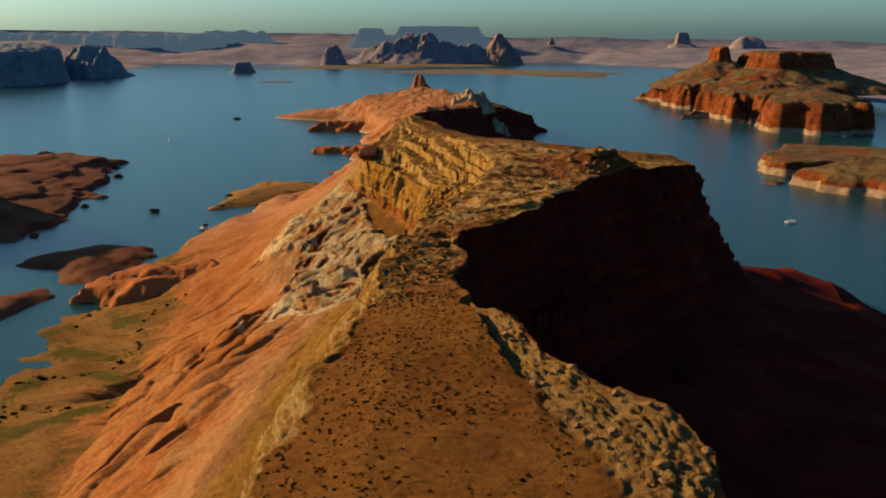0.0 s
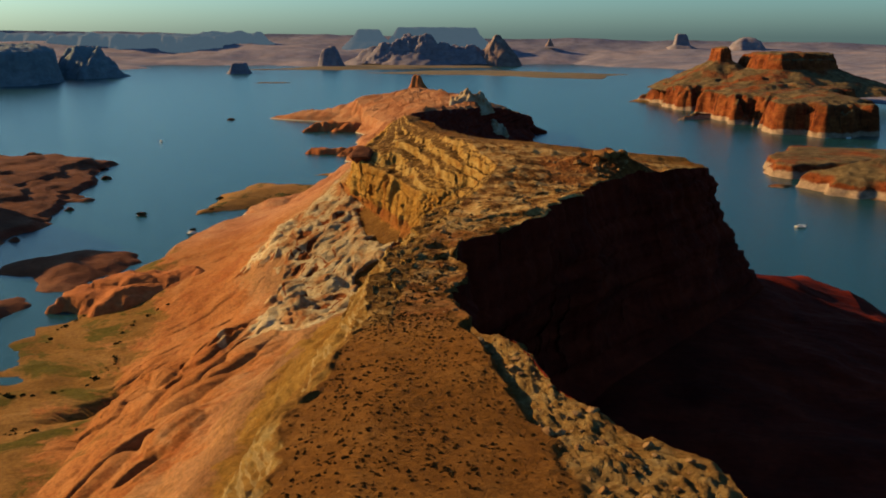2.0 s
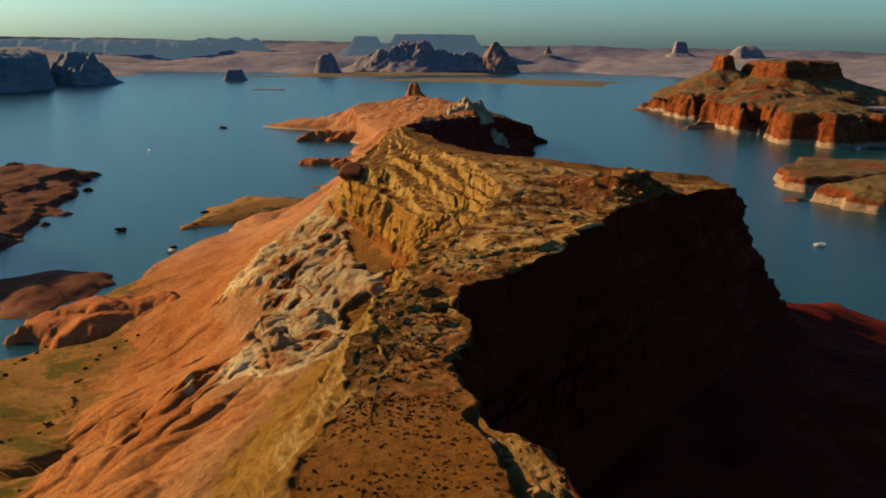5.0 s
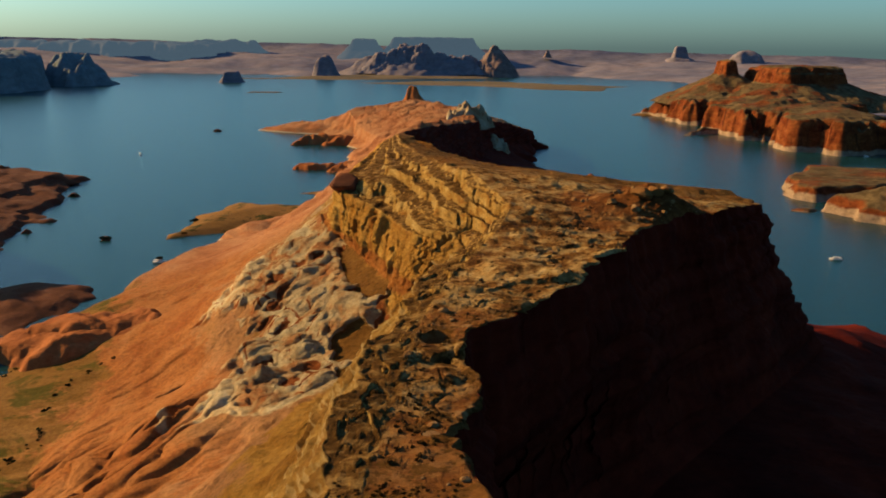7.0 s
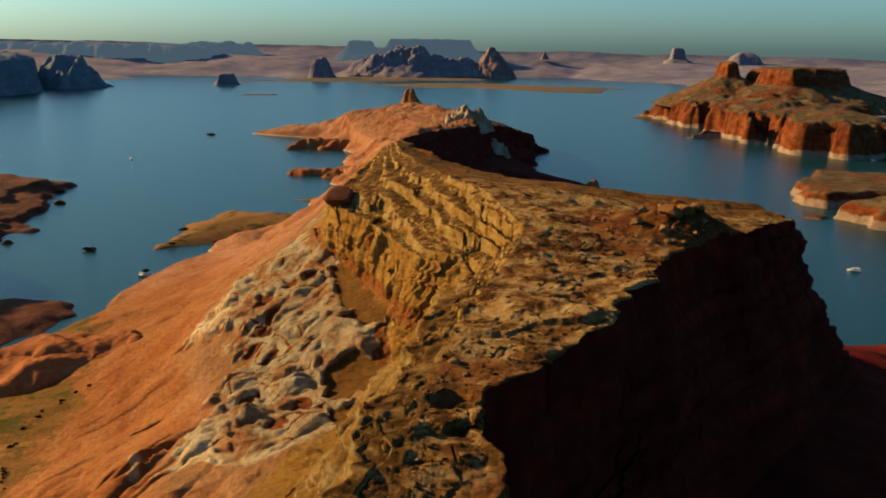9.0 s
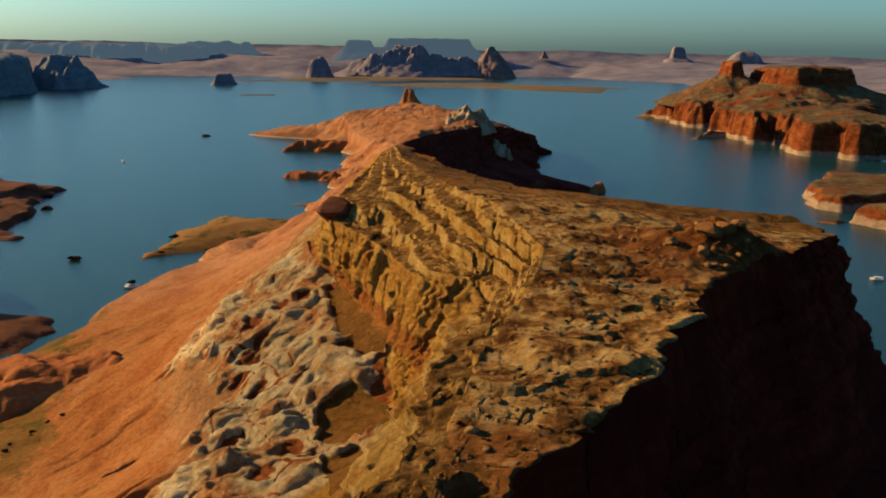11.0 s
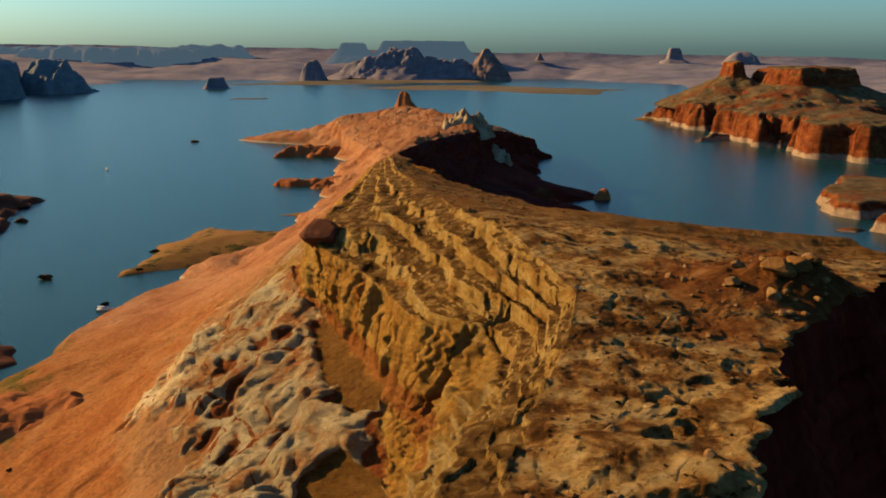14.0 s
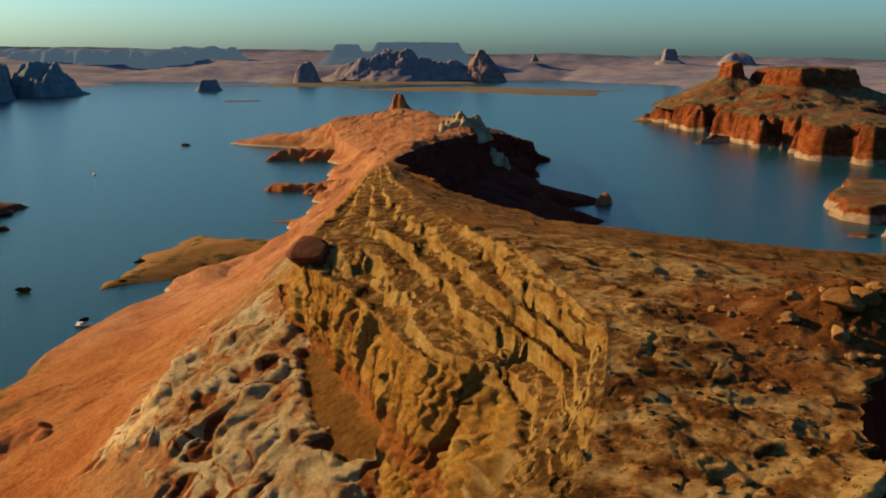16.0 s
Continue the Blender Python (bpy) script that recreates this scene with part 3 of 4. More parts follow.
neckw = 1 - smooth(305, 340, y)
z = z + terr * (1 - far) * smooth(160, 200, y) * (0.9 * (bw - 0.5) * smooth(0.0, 0.06, be) + 0.5 * (cw - 0.4) * smooth(0.0, 0.10, ce) + 0.22 * (billow(x * 0.3, y * 0.26, z * 0.3, s=56, octaves=4, gain=0.55) - 0.4)) * (0.45 + 0.55 * neckw)
# lip of the sand sheet over the rubble bench at the south-east
lip = np.interp(y, [60, 100, 131, 150, 176, 186], [24, 22, 14.5, 9.5, 4.0, 8.0]) + 1.2 * vnoise(y * 0.12, 0.0, s=63) + 0.5 * vnoise(y * 0.5, 0.0, s=64)
bench = plat * (1 - smooth(178, 186, y)) * smooth(0.0, 1.4, x - lip)
rimx = np.interp(y, ys, key[6][:, 0])
deep = np.interp(y, [60, 112, 134, 150, 186], [0.3, 0.4, 0.8, 2.0, 3.0])
z = z - bench * deep * (1 + 0.2 * vnoise(x * 0.3, y * 0.3, s=65))
rise = smooth(2.0, 8.0, x - lip + 1.5 * vnoise(x * 0.2, y * 0.2, s=52))
z = z + bench * ((0.4 + 0.35 * rise) * (billow(x * 0.7, y * 0.6, s=66, octaves=4, gain=0.6) - 0.3) + 0.5 * (cw - 0.3) * smooth(0.0, 0.2, ce) + 0.62 * deep * rise)
# bare slabs and cracked ledges on the plateau and the neck
rocky = plat * smooth(176, 196, y) * (1 - far)
patch = smooth(-0.25, 0.35, fbm(x * 0.03, y * 0.03, s=59)) * (1 - 0.75 * smooth(385, 430, y))
patch = np.maximum(patch, 1 - smooth(250, 300, y))
warpx, warpy = x + 1.2 * vnoise(x * 0.2, y * 0.2, s=67), y + 1.2 * vnoise(x * 0.2, y * 0.2, s=68)
f1, fe, fw = cells(warpx * 0.16, warpy * 0.22, s=69)
g1, ge, gw = cells(warpx * 0.42, warpy * 0.5, s=70)
z = z + rocky * (0.3 + 0.7 * patch) * (0.45 * fw * smooth(0.0, 0.07, fe) + 0.26 * gw ** 2 * smooth(0.0, 0.14, ge) + 0.35 * billow(x * 0.14, y * 0.16, s=55, octaves=4) - 0.5)
z = z + rocky * (0.5 * fbm(x * 0.05, y * 0.05, s=58) + 0.10 * fbm(x * 0.5, y * 0.5, s=71, octaves=3))
gully = hollow(31, 297, 9, 4.5, 55) + hollow(24, 283, 7, 3, 30) + hollow(14, 272, 6, 2.6, 15) + 0.8 * hollow(40, 306, 6, 3.5, 60) + 0.7 * hollow(2, 262, 8, 2.2, -5)
z = z - rocky * 0.9 * gully * (0.4 + 1.0 * gw)
brink = 1 - smooth(0.0, 9.0, rimx - x + 4 * fbm(x * 0.12, y * 0.12, s=94, octaves=4))
z = z - rocky * brink * smooth(252, 270, y) * (1 - smooth(296, 320, y)) * (0.3 + 0.8 * fw * smooth(0.0, 0.1, fe))
scarp = y - 260 - 0.30 * (x + 7) - 2.6 * fbm(x * 0.12, y * 0.12, s=85, octaves=4)
z = z + (rocky + 0.6 * terr) * (0.9 + 0.9 * vnoise(x * 0.15, y * 0.15, s=85)) * smooth(0.0, 0.9, scarp) * (1 - smooth(8, 40, scarp))
z = z - rocky * 3.2 * (hollow(-0.5, 236, 4.5, 3.0, 70, 0.6, 0.25) + 0.7 * hollow(2, 228, 3.5, 2.0, 30, 0.6, 0.25))
mound = np.exp(-(((x - 62) / 17) ** 2 + ((y - 343) / 13) ** 2) * 1.3)
z = z + plat * mound * (7.2 + 1.2 * fbm(x * 0.25, y * 0.25, s=72, octaves=4))
# sand of the southern sheet
z = z + plat * (1 - rocky) * (0.35 * fbm(x * 0.06, y * 0.06, s=73) + 0.10 * fbm(x * 0.5, y * 0.5, s=74, octaves=3))
P = np.stack([x, y, z], -1)
N = normals(P)

strata = vnoise(z * 0.55 + 0.6 * vnoise(x * 0.05, y * 0.05, s=8), x * 0.01, y * 0.01, s=7) + 0.6 * vnoise(z * 1.5, x * 0.02, y * 0.02, s=6)
along = (x - y) * 0.5
flow = (x * 0.66 - y * 0.75, x * 0.75 + y * 0.66)
w1 = 0.5 * vnoise(x * 0.03, y * 0.03, s=20)
w2 = 0.7 * fbm(x * 0.035, y * 0.035, s=51, octaves=3)
s1, se, sw = cells(flow[0] * 0.075 + w2, flow[1] * 0.044 - w2, s=22)
t1, te, tw = cells(flow[0] * 0.17 + w1, flow[1] * 0.06 + w1, s=16)
saw_s = flow[0] * 0.080 + 1.3 * fbm(flow[0] * 0.02, flow[1] * 0.009, s=34, octaves=4)
saw = saw_s - np.floor(saw_s)
saw = saw * (1 - smooth(0.86, 1.0, saw))
saw2_s = flow[0] * 0.20 + 1.2 * fbm(flow[0] * 0.03, flow[1] * 0.03, s=36, octaves=3)
saw2 = saw2_s - np.floor(saw2_s)
saw2 = saw2 * (1 - smooth(0.82, 1.0, saw2))
ribs = 1 - smooth(318, 372, y)
low = 1 - smooth(1.75, 2.0, seg + 0.25 * fbm(x * 0.03, y * 0.03, s=38, octaves=2))
lobes = (0.55 - s1 * s1) * (0.2 + 1.2 * sw) * smooth(0.0, 0.22, se)
D = slick * (0.15 * saw * smooth(-0.3, 0.3, fbm(x * 0.022, y * 0.022, s=35, octaves=3)) + (0.12 + 0.4 * ribs * low) * saw2 * smooth(-0.2, 0.4, fbm(x * 0.04, y * 0.04, s=37, octaves=3)) + (0.9 + 3.0 * ribs * low) * lobes + (0.9 + 1.3 * ribs * low) * (billow(flow[0] * 0.045 + w1, flow[1] * 0.02, s=22, octaves=4, gain=0.42) - 0.4) + 0.35 * (0.5 - t1 * t1) * tw + 1.4 * fbm(flow[0] * 0.024, flow[1] * 0.010, s=21, octaves=3) + 0.10 * fbm(x * 0.25, y * 0.25, s=19, octaves=3))
# pale weathered rock north of the bench: rounded knobs, pits with red soil, an edge that stands proud of the slickrock
edge = seg + 0.06 + 0.22 * fbm(x * 0.05, y * 0.05, s=46, octaves=4, gain=0.6)
snow = smooth(1.92, 2.12, edge) * (1 - smooth(2.95, 3.1, seg)) * smooth(294, 318, y + 9 * vnoise(x * 0.08, y * 0.08, s=47)) * (1 - 0.55 * smooth(440, 500, y))
kx, ky = x + 4 * vnoise(x * 0.07, y * 0.07, s=24), y + 4 * vnoise(x * 0.07, y * 0.07, s=15)
k1, ke, kw = cells(kx * 0.115, ky * 0.09, s=24)
m1, me2, mw = cells(kx * 0.30, ky * 0.26, s=14)
knobs = (0.62 - k1 * k1) * (0.3 + 1.1 * kw) * smooth(0.0, 0.18, ke)
pits = (1 - smooth(0.22, 0.46, k1 + 0.10 * vnoise(x * 0.5, y * 0.5, s=49))) * (kw < 0.34)
fl = (kx * 0.93 + ky * 0.37, ky * 0.93 - kx * 0.37)
D = D + snow * (0.4 + 0.9 * knobs + 0.8 * (0.5 - m1 * m1) * (0.2 + mw) + 3.8 * (billow(fl[0] * 0.055, fl[1] * 0.085, s=27, octaves=5, gain=0.47) - 0.40) + 0.35 * fbm(x * 0.22, y * 0.22, s=23, octaves=3) - 1.6 * pits)
PIT = snow * np.clip(pits + 0.8 * (1 - smooth(0.0, 0.10, ke)) * (fbm(x * 0.04, y * 0.04, s=48, octaves=2) > 0.0), 0, 1)
south_w = weight(2, 3.1) * (1 - smooth(294, 318, y))
D = D + south_w * (1.5 * (0.5 - t1 * t1) * tw + 1.8 * (billow(x * 0.09, y * 0.06, s=29, octaves=4) - 0.4) + 1.3 * fbm(flow[0] * 0.05, flow[1] * 0.02, s=23, octaves=3) + 0.3 * fbm(x * 0.2, y * 0.2, s=18) - 2.4 * weight(2.55, 2.95, 0.15) * smooth(-0.3, 0.3, fbm(y * 0.02, 0.0 * y, s=45)))
col_w = along + 0.8 * vnoise(z * 0.12, along * 0.1, s=12)
q1, qe, qw = cells(col_w * 0.5, z * 0.10 + 0.2 * vnoise(x * 0.1, y * 0.1, s=10), s=40)
tall = smooth(322, 350, y)
D = D + cliffw * ((0.8 + 0.2 * tall) * (1.6 * (billow(col_w * 0.28, z * 0.012, s=11, octaves=2, gain=0.5) - 0.42) + 0.7 * (billow(col_w * 0.95, z * 0.03, s=13, octaves=2, gain=0.5) - 0.42)) + 1.2 * (qw - 0.5) * smooth(0.0, 0.10, qe) - 0.5 * (1 - smooth(0.0, 0.08, qe)) + 0.5 * strata + 0.22 * fbm(x * 0.35, y * 0.35, z * 0.35, s=25, octaves=3) - 2.0 * tall * (1 - smooth(0.03, 0.14, np.abs(vnoise(col_w * 0.27, z * 0.02, s=10)))) * smooth(-0.2, 0.3, vnoise(col_w * 0.1, z * 0.05, s=9)))
steps = z * 0.30 + 0.5 * fbm(x * 0.05, y * 0.05, s=57, octaves=3)
D = D + cliffw * (1 - 0.75 * tall * smooth(352, 366, y)) * smooth(200, 280, y) * 1.5 * (0.5 - (steps - np.floor(steps)))
D = D + cliffw * smooth(288, 306, y) * (1 - smooth(350, 362, y)) * (3.0 * (billow(y * 0.15, z * 0.012, s=79, octaves=3, gain=0.55) - 0.42) + 0.8 * fbm(x * 0.3, y * 0.3, z * 0.3, s=80, octaves=3))
D = D + terr * (0.06 + 0.94 * smooth(160, 200, y)) * (0.25 * strata + 0.3 * (billow(x * 0.22, y * 0.22, z * 0.4, s=26, octaves=4, gain=0.6) - 0.4))
D = D + cliffe * (1.6 * strata + 2.2 * fbm(x * 0.04, y * 0.04, z * 0.02, s=28, octaves=5))
D = D + apron * 2.5 * fbm(x * 0.03, y * 0.03, s=29, octaves=5) + sandw * (1.4 * fbm(x * 0.018, y * 0.018, s=30) + 0.5 * fbm(x * 0.1, y * 0.1, s=31))
D = D - 6.5 * slick * (hollow(-80, 253, 10, 5.0, 41, 0.6, 0.15) + 0.8 * hollow(-79, 231, 7, 3.6, 41, 0.6, 0.15) + 0.5 * hollow(-90, 301, 7, 2.4, 41) + 0.6 * hollow(-89, 323, 8, 2.6, 41) + 0.5 * hollow(-76, 326, 6, 2.2, 41) + 0.6 * hollow(-59, 321, 6, 2.8, 41) + 0.5 * hollow(-69, 334, 7, 2.4, 45) + 0.5 * hollow(-90, 369, 7, 2.6, 45))
D = D - 4.5 * hollow(-126, 318, 16, 8, 50, 0.3) * np.clip(sandw + 0.5 * slick, 0, 1)
D = D - 9.0 * np.clip(cliffw + 0.5 * terr, 0, 1) * hollow(1, 350, 7, 4.5, 0, 0.6)
# fans of brown sand in the hollows at the cliff's foot
wob = 1.6 * fbm(x * 0.14, y * 0.14, s=50, octaves=3)
bowl = np.maximum.reduce([smooth(-0.8, 0.9, inside(x, y, o) + wob) for o in (
    [(-38, 411), (-36, 419), (-29, 409), (-20, 388), (-14, 370), (-16, 361), (-24, 366), (-33, 390)],
    [(-33, 352), (-24, 357), (-15, 348), (-13, 336), (-20, 328), (-31, 338)],
    [(-29, 322), (-20, 325), (-15, 308), (-17, 290), (-25, 300)])]) * (1 - smooth(2.98, 3.12, seg))
down = x * 0.93 - y * 0.37
D = D * (1 - 0.88 * bowl) + bowl * (0.30 * ridged(y * 0.22 + x * 0.05, down * 0.03, s=33, octaves=2) - 0.5)
fx, fy = x + 9 * vnoise(x * 0.02, y * 0.02, s=86), y + 9 * vnoise(x * 0.02, y * 0.02, s=87)
D = D + far * weight(1.0, 5.9, 0.4) * (7.0 * (billow(fx * 0.022, fy * 0.016, s=88, octaves=4, gain=0.5) - 0.42) + 1.6 * fbm(x * 0.06, y * 0.06, s=89, octaves=3))
D = D + far * cliffe * (3.0 * (billow(y * 0.05, x * 0.05, z * 0.02, s=84, octaves=3) - 0.4) + 1.5 * strata)
arch = cliffe * np.exp(-((y - 262) / 60.0) ** 2) * (1 - smooth(40, 66, z))
D = D - 9.0 * arch
P = P + N * (D * near)[..., None]
ZONE = seg + 0.0 * y
BOWL, BENCH = bowl, bench * smooth(0.6, 2.5, x - lip)


def sheet_zone(ob, zone, bowl_mask, bench_mask, snow_mask, pit_mask):
    for nm, data in (("zone", zone), ("bowl", bowl_mask), ("bench", bench_mask), ("snow", snow_mask), ("pit", pit_mask)):
        a = ob.data.attributes.new(nm, "FLOAT", "POINT")
        a.data.foreach_set("value", np.ascontiguousarray(data, dtype=np.float32).ravel())


ridge = tagged(new("sandstone_ridge"), "long sandstone ridge with sunlit slickrock and a sheer shaded cliff", "ridge")
at = 0
for nm, n in zip(names, COUNTS):
    # parts east of the rim take the sandstone with shade painted in
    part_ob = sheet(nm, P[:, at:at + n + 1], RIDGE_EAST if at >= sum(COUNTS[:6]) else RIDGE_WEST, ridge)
    sheet_zone(part_ob, ZONE[:, at:at + n + 1], BOWL[:, at:at + n + 1], BENCH[:, at:at + n + 1], snow[:, at:at + n + 1], PIT[:, at:at + n + 1])
    at += n
WESTCOLS = sum(COUNTS[:6]) - 2


def ridge_height(px, py):
    r = int(np.argmin(np.abs(ys - py)))
    row = P[r, :WESTCOLS]
    o = np.argsort(row[:, 0])
    return float(np.interp(px, row[o, 0], row[o, 2]))


# ---- islands, spits and buttes round it
landform("sand_spit", [(-193, 684), (-190, 770), (-172, 840), (-135, 822), (-90, 815), (-60, 760), (-110, 745), (-148, 716), (-170, 700)], [(-12, -6), (0, 0), (8, 2.5), (25, 6), (60, 10)], SAND, 2.5, "low sandy spit of ochre earth with scattered scrub", "spit", (4, 25), 0.6, 3)
landform("sand_spit", [(-130, 892), (-118, 902), (-60, 905), (-60, 880)], [(-8, -6), (0, 0), (8, 2)], SAND, 3.0, "small low spit of ochre sand", "spit", (3, 20), 0.3, 5)
isle = tagged(new("red_island"), "low red rock island with broken ledges", "island")
landform("shore_ledge", [(-700, 640), (-560, 880), (-465, 960), (-420, 985), (-358, 962), (-345, 920), (-332, 836), (-302, 710), (-285, 628), (-300, 580), (-420, 500)], [(-14, -6), (0, 0), (6, 4), (40, 9), (120, 12)], ISLE, 2.4, "", "", (12, 42), 1.3, 7, isle, terraces=3)
landform("upper_ledge", [(-690, 660), (-560, 850), (-470, 925), (-400, 945), (-372, 925), (-368, 840), (-345, 730), (-330, 650), (-350, 600), (-430, 530)], [(-14, 2), (-3, 7), (2, 11), (40, 15), (90, 20)], ISLE, 2.4, "", "", (14, 40), 1.5, 6, isle, terraces=3)
landform("west_headland", [(-600, 570), (-450, 560), (-392, 600), (-380, 655), (-400, 705), (-540, 740), (-650, 660)], [(-16, 4), (0, 34), (16, 66), (36, 92)], RED, 5.0, "steep red headland west of the narrow channel", "headland", (12, 70), 4.0, 8)
landform("dark_islet", [(-266, 520), (-252, 550), (-227, 571), (-192, 561), (-183, 541), (-202, 476), (-216, 482), (-236, 506)], [(-10, -6), (0, 0), (10, 3), (30, 6)], ISLE, 2.5, "low dark red islet close to the shore", "island", (4, 20), 1.0, 9)
landform("dark_islet", [(-290, 440), (-240, 452), (-226, 468), (-214, 452), (-222, 405), (-290, 380)], [(-10, -6), (0, 0), (10, 3), (30, 5)], ISLE, 2.5, "low dark rock islet in shade", "island", (4, 20), 1.0, 10)
outcrop = tagged(new("red_outcrop"), "long low red rock outcrop with undercut sides on the shore", "outcrop")
landform("base_ledge", [(-192, 447), (-196, 470), (-176, 490), (-150, 499), (-124, 484), (-110, 458), (-112, 433), (-138, 440), (-160, 434), (-178, 438)], [(-3, -1), (0, 4), (1.5, 7), (5, 9), (14, 11), (24, 11.5)], ORANGE, 0.9, "", "", (6, 20), 1.8, 12, outcrop, tilt=(0.10, 0.0))
landform("upper_dome", [(-182, 458), (-180, 472), (-160, 484), (-134, 482), (-118, 462), (-120, 446), (-142, 450), (-164, 448)], [(-4, 2), (0, 9), (2, 12), (7, 14), (16, 16)], ORANGE, 0.9, "", "", (6, 18), 1.6, 16, outcrop, tilt=(0.10, 0.0))
landform("red_shelf", [(345, 795), (390, 752), (560, 680), (700, 900), (640, 1000), (520, 960), (440, 900), (380, 860), (338, 838)], [(-14, -6), (0, 0), (3, 9), (10, 16), (40, 27), (90, 40)], RED, 2.2, "rounded red rock point with a pale band at the waterline", "island", (7, 35), 2.5, 11)
landform("red_shelf", [(332, 905), (352, 880), (420, 900), (480, 930), (560, 960), (640, 1040), (520, 1015), (482, 1035), (412, 1058), (360, 980)], [(-10, -6), (0, 0), (3, 7), (7, 13), (20, 14)], RED, 2.5, "flat red rock shelf with undercut pale sides above the water", "island", (6, 30), 0.6, 51)
landform("red_point", [(-165, 1060), (-150, 1050), (-128, 1046), (-100, 1040), (-70, 1050), (-90, 1070), (-120, 1062), (-150, 1070)], [(-8, -6), (0, 0), (4, 4), (12, 8)], ORANGE, 1.6, "low broken point of red rock", "point", (5, 18), 1.8, 61)
landform("red_point", [(-124, 1032), (-104, 1026), (-92, 1040), (-112, 1048)], [(-7, -6), (0, 0), (4, 5), (9, 8)], ORANGE, 1.5, "low rounded lump of red rock at the shore", "point", (4, 15), 1.2, 62)
landform("red_point", [(-206, 1300), (-196, 1286), (-178, 1294), (-160, 1286), (-130, 1292), (-90, 1290), (-80, 1330), (-120, 1326), (-150, 1318), (-185, 1314)], [(-8, -6), (0, 0), (4, 6), (14, 13), (24, 17)], ORANGE, 2.0, "knobbly headland of red rock over a cove", "point", (8, 22), 3.0, 63)
landform("low_rock", [(308, 838), (322, 826), (334, 836), (322, 846)], [(-6, -6), (0, 0), (4, 2)], RED, 1.5, "low orange rock awash at the shelf's foot", "rock", (2, 12), 0.4, 52)
landform("shoal", [(200, 802), (219, 764), (222, 768), (206, 803)], [(-6, -4), (0, 0), (3, 1)], SAND, 1.2, "thin bar of sand just above the water", "sandbar", (1, 12), 0.1, 53)
landform("shore_knob", [(88, 915), (98, 912), (100, 926), (88, 930)], [(-10, 2), (-5, 9), (0, 16), (4, 19)], RED, 1.5, "small red knob of rock at the cliff's foot", "rock", (2, 12), 0.8, 54)
landform("shore_knob", [(152, 975), (162, 976), (163, 988), (153, 988)], [(-5, -6), (-2, 3), (0, 6.5), (3, 8.5), (6, 9)], ORANGE, 1.5, "rounded red knob at the end of a low point", "rock", (2, 12), 0.8, 55)

butte = tagged(new("twin_butte"), "large red butte with a tower and a block on its top", "butte")
landform("lower_cliff", [(470, 1780), (492, 1700), (470, 1560), (460, 1480), (495, 1440), (506, 1466), (530, 1400), (475, 1300), (500, 1280), (575, 1250), (632, 1290), (660, 1400), (700, 1540), (790, 1700), (840, 1850), (800, 2050), (700, 2150), (520, 2100), (480, 1900)], [(-18, -6), (0, 0), (3, 10), (8, 28), (16, 44), (60, 51), (150, 60), (260, 66)], RED, 2.8, "", "", (22, 42), 4.5, 13, butte, terraces=9)
landform("shore_spur", [(404, 1505), (414, 1500), (455, 1530), (480, 1560), (440, 1552)], [(-8, -6), (0, 0), (5, 6), (12, 9)], RED, 2.5, "", "", (5, 30), 2.0, 56, butte)
landform("west_spur", [(415, 1931), (464, 1901), (492, 1826), (520, 1850), (530, 1960), (450, 1990)], [(-14, -6), (0, 0), (8, 12), (25, 28), (50, 40)], RED, 3.5, "", "", (12, 40), 6.0, 57, butte)
landform("tower", [(578, 1880), (604, 1880), (606, 1940), (580, 1940)], [(-130, 30), (-80, 52), (-36, 72), (-12, 84), (-3, 90), (0, 112), (7, 117)], RED, 2.0, "", "", (4, 20), 1.5, 15, butte, terraces=7)
landform("block", [(628, 1800), (660, 1745), (700, 1760), (790, 1800), (806, 1860), (780, 1960), (640, 1930)], [(-130, 30), (-70, 54), (-22, 70), (-5, 76), (0, 94), (5, 96), (9, 104), (30, 108)], RED, 2.5, "", "", (8, 30), 2.0, 17, butte, terraces=8)
landform("sand_tongue", [(400, 1930), (430, 1915), (470, 1925), (520, 2020), (440, 2000)], [(-10, -6), (0, 0), (15, 3)], SAND, 5.0, "low tongue of sand below the butte", "spit", (6, 50), 0.3, 58)
landform("sand_tongue", [(690, 2620), (960, 2450), (1010, 2620), (960, 2800), (760, 2720)], [(-20, -6), (0, 0), (40, 5)], BAR, 10.0, "low tongue of pale earth on the far water", "spit", (20, 120), 1.0, 59)

landform("small_butte", [(-745, 3180), (-700, 3180), (-700, 3230), (-745, 3230)], [(-30, -6), (-16, 3), (-4, 22), (0, 34), (8, 39)], HAZED_ROCK, 3.0, "small steep butte standing in open water", "butte", (4, 40), 1.5, 19)
landform("low_islet", [(-540, 2570), (-450, 2590), (-440, 2610), (-530, 2600)], [(-8, -6), (0, 0), (6, 2)], SAND, 4.0, "low strip of sand in open water", "island", (4, 40), 0.3, 60)
landform("sandbar", [(-300, 3290), (-60, 3520), (150, 3640), (690, 3300), (560, 2960), (380, 3020), (120, 3180), (-60, 3160)], [(-30, -6), (0, 0), (60, 4)], BAR, 12.0, "long low sandbar of pale earth", "sandbar", (40, 200), 1.0, 21)
landform("sandbar", [(-760, 3560), (-380, 3560), (-60, 3800), (160, 3900), (300, 4150), (-300, 4200), (-560, 3900)], [(-30, -6), (0, 0), (60, 5)], BAR, 14.0, "broad low bar of pale earth below the far buttes", "sandbar", (40, 200), 1.0, 22)
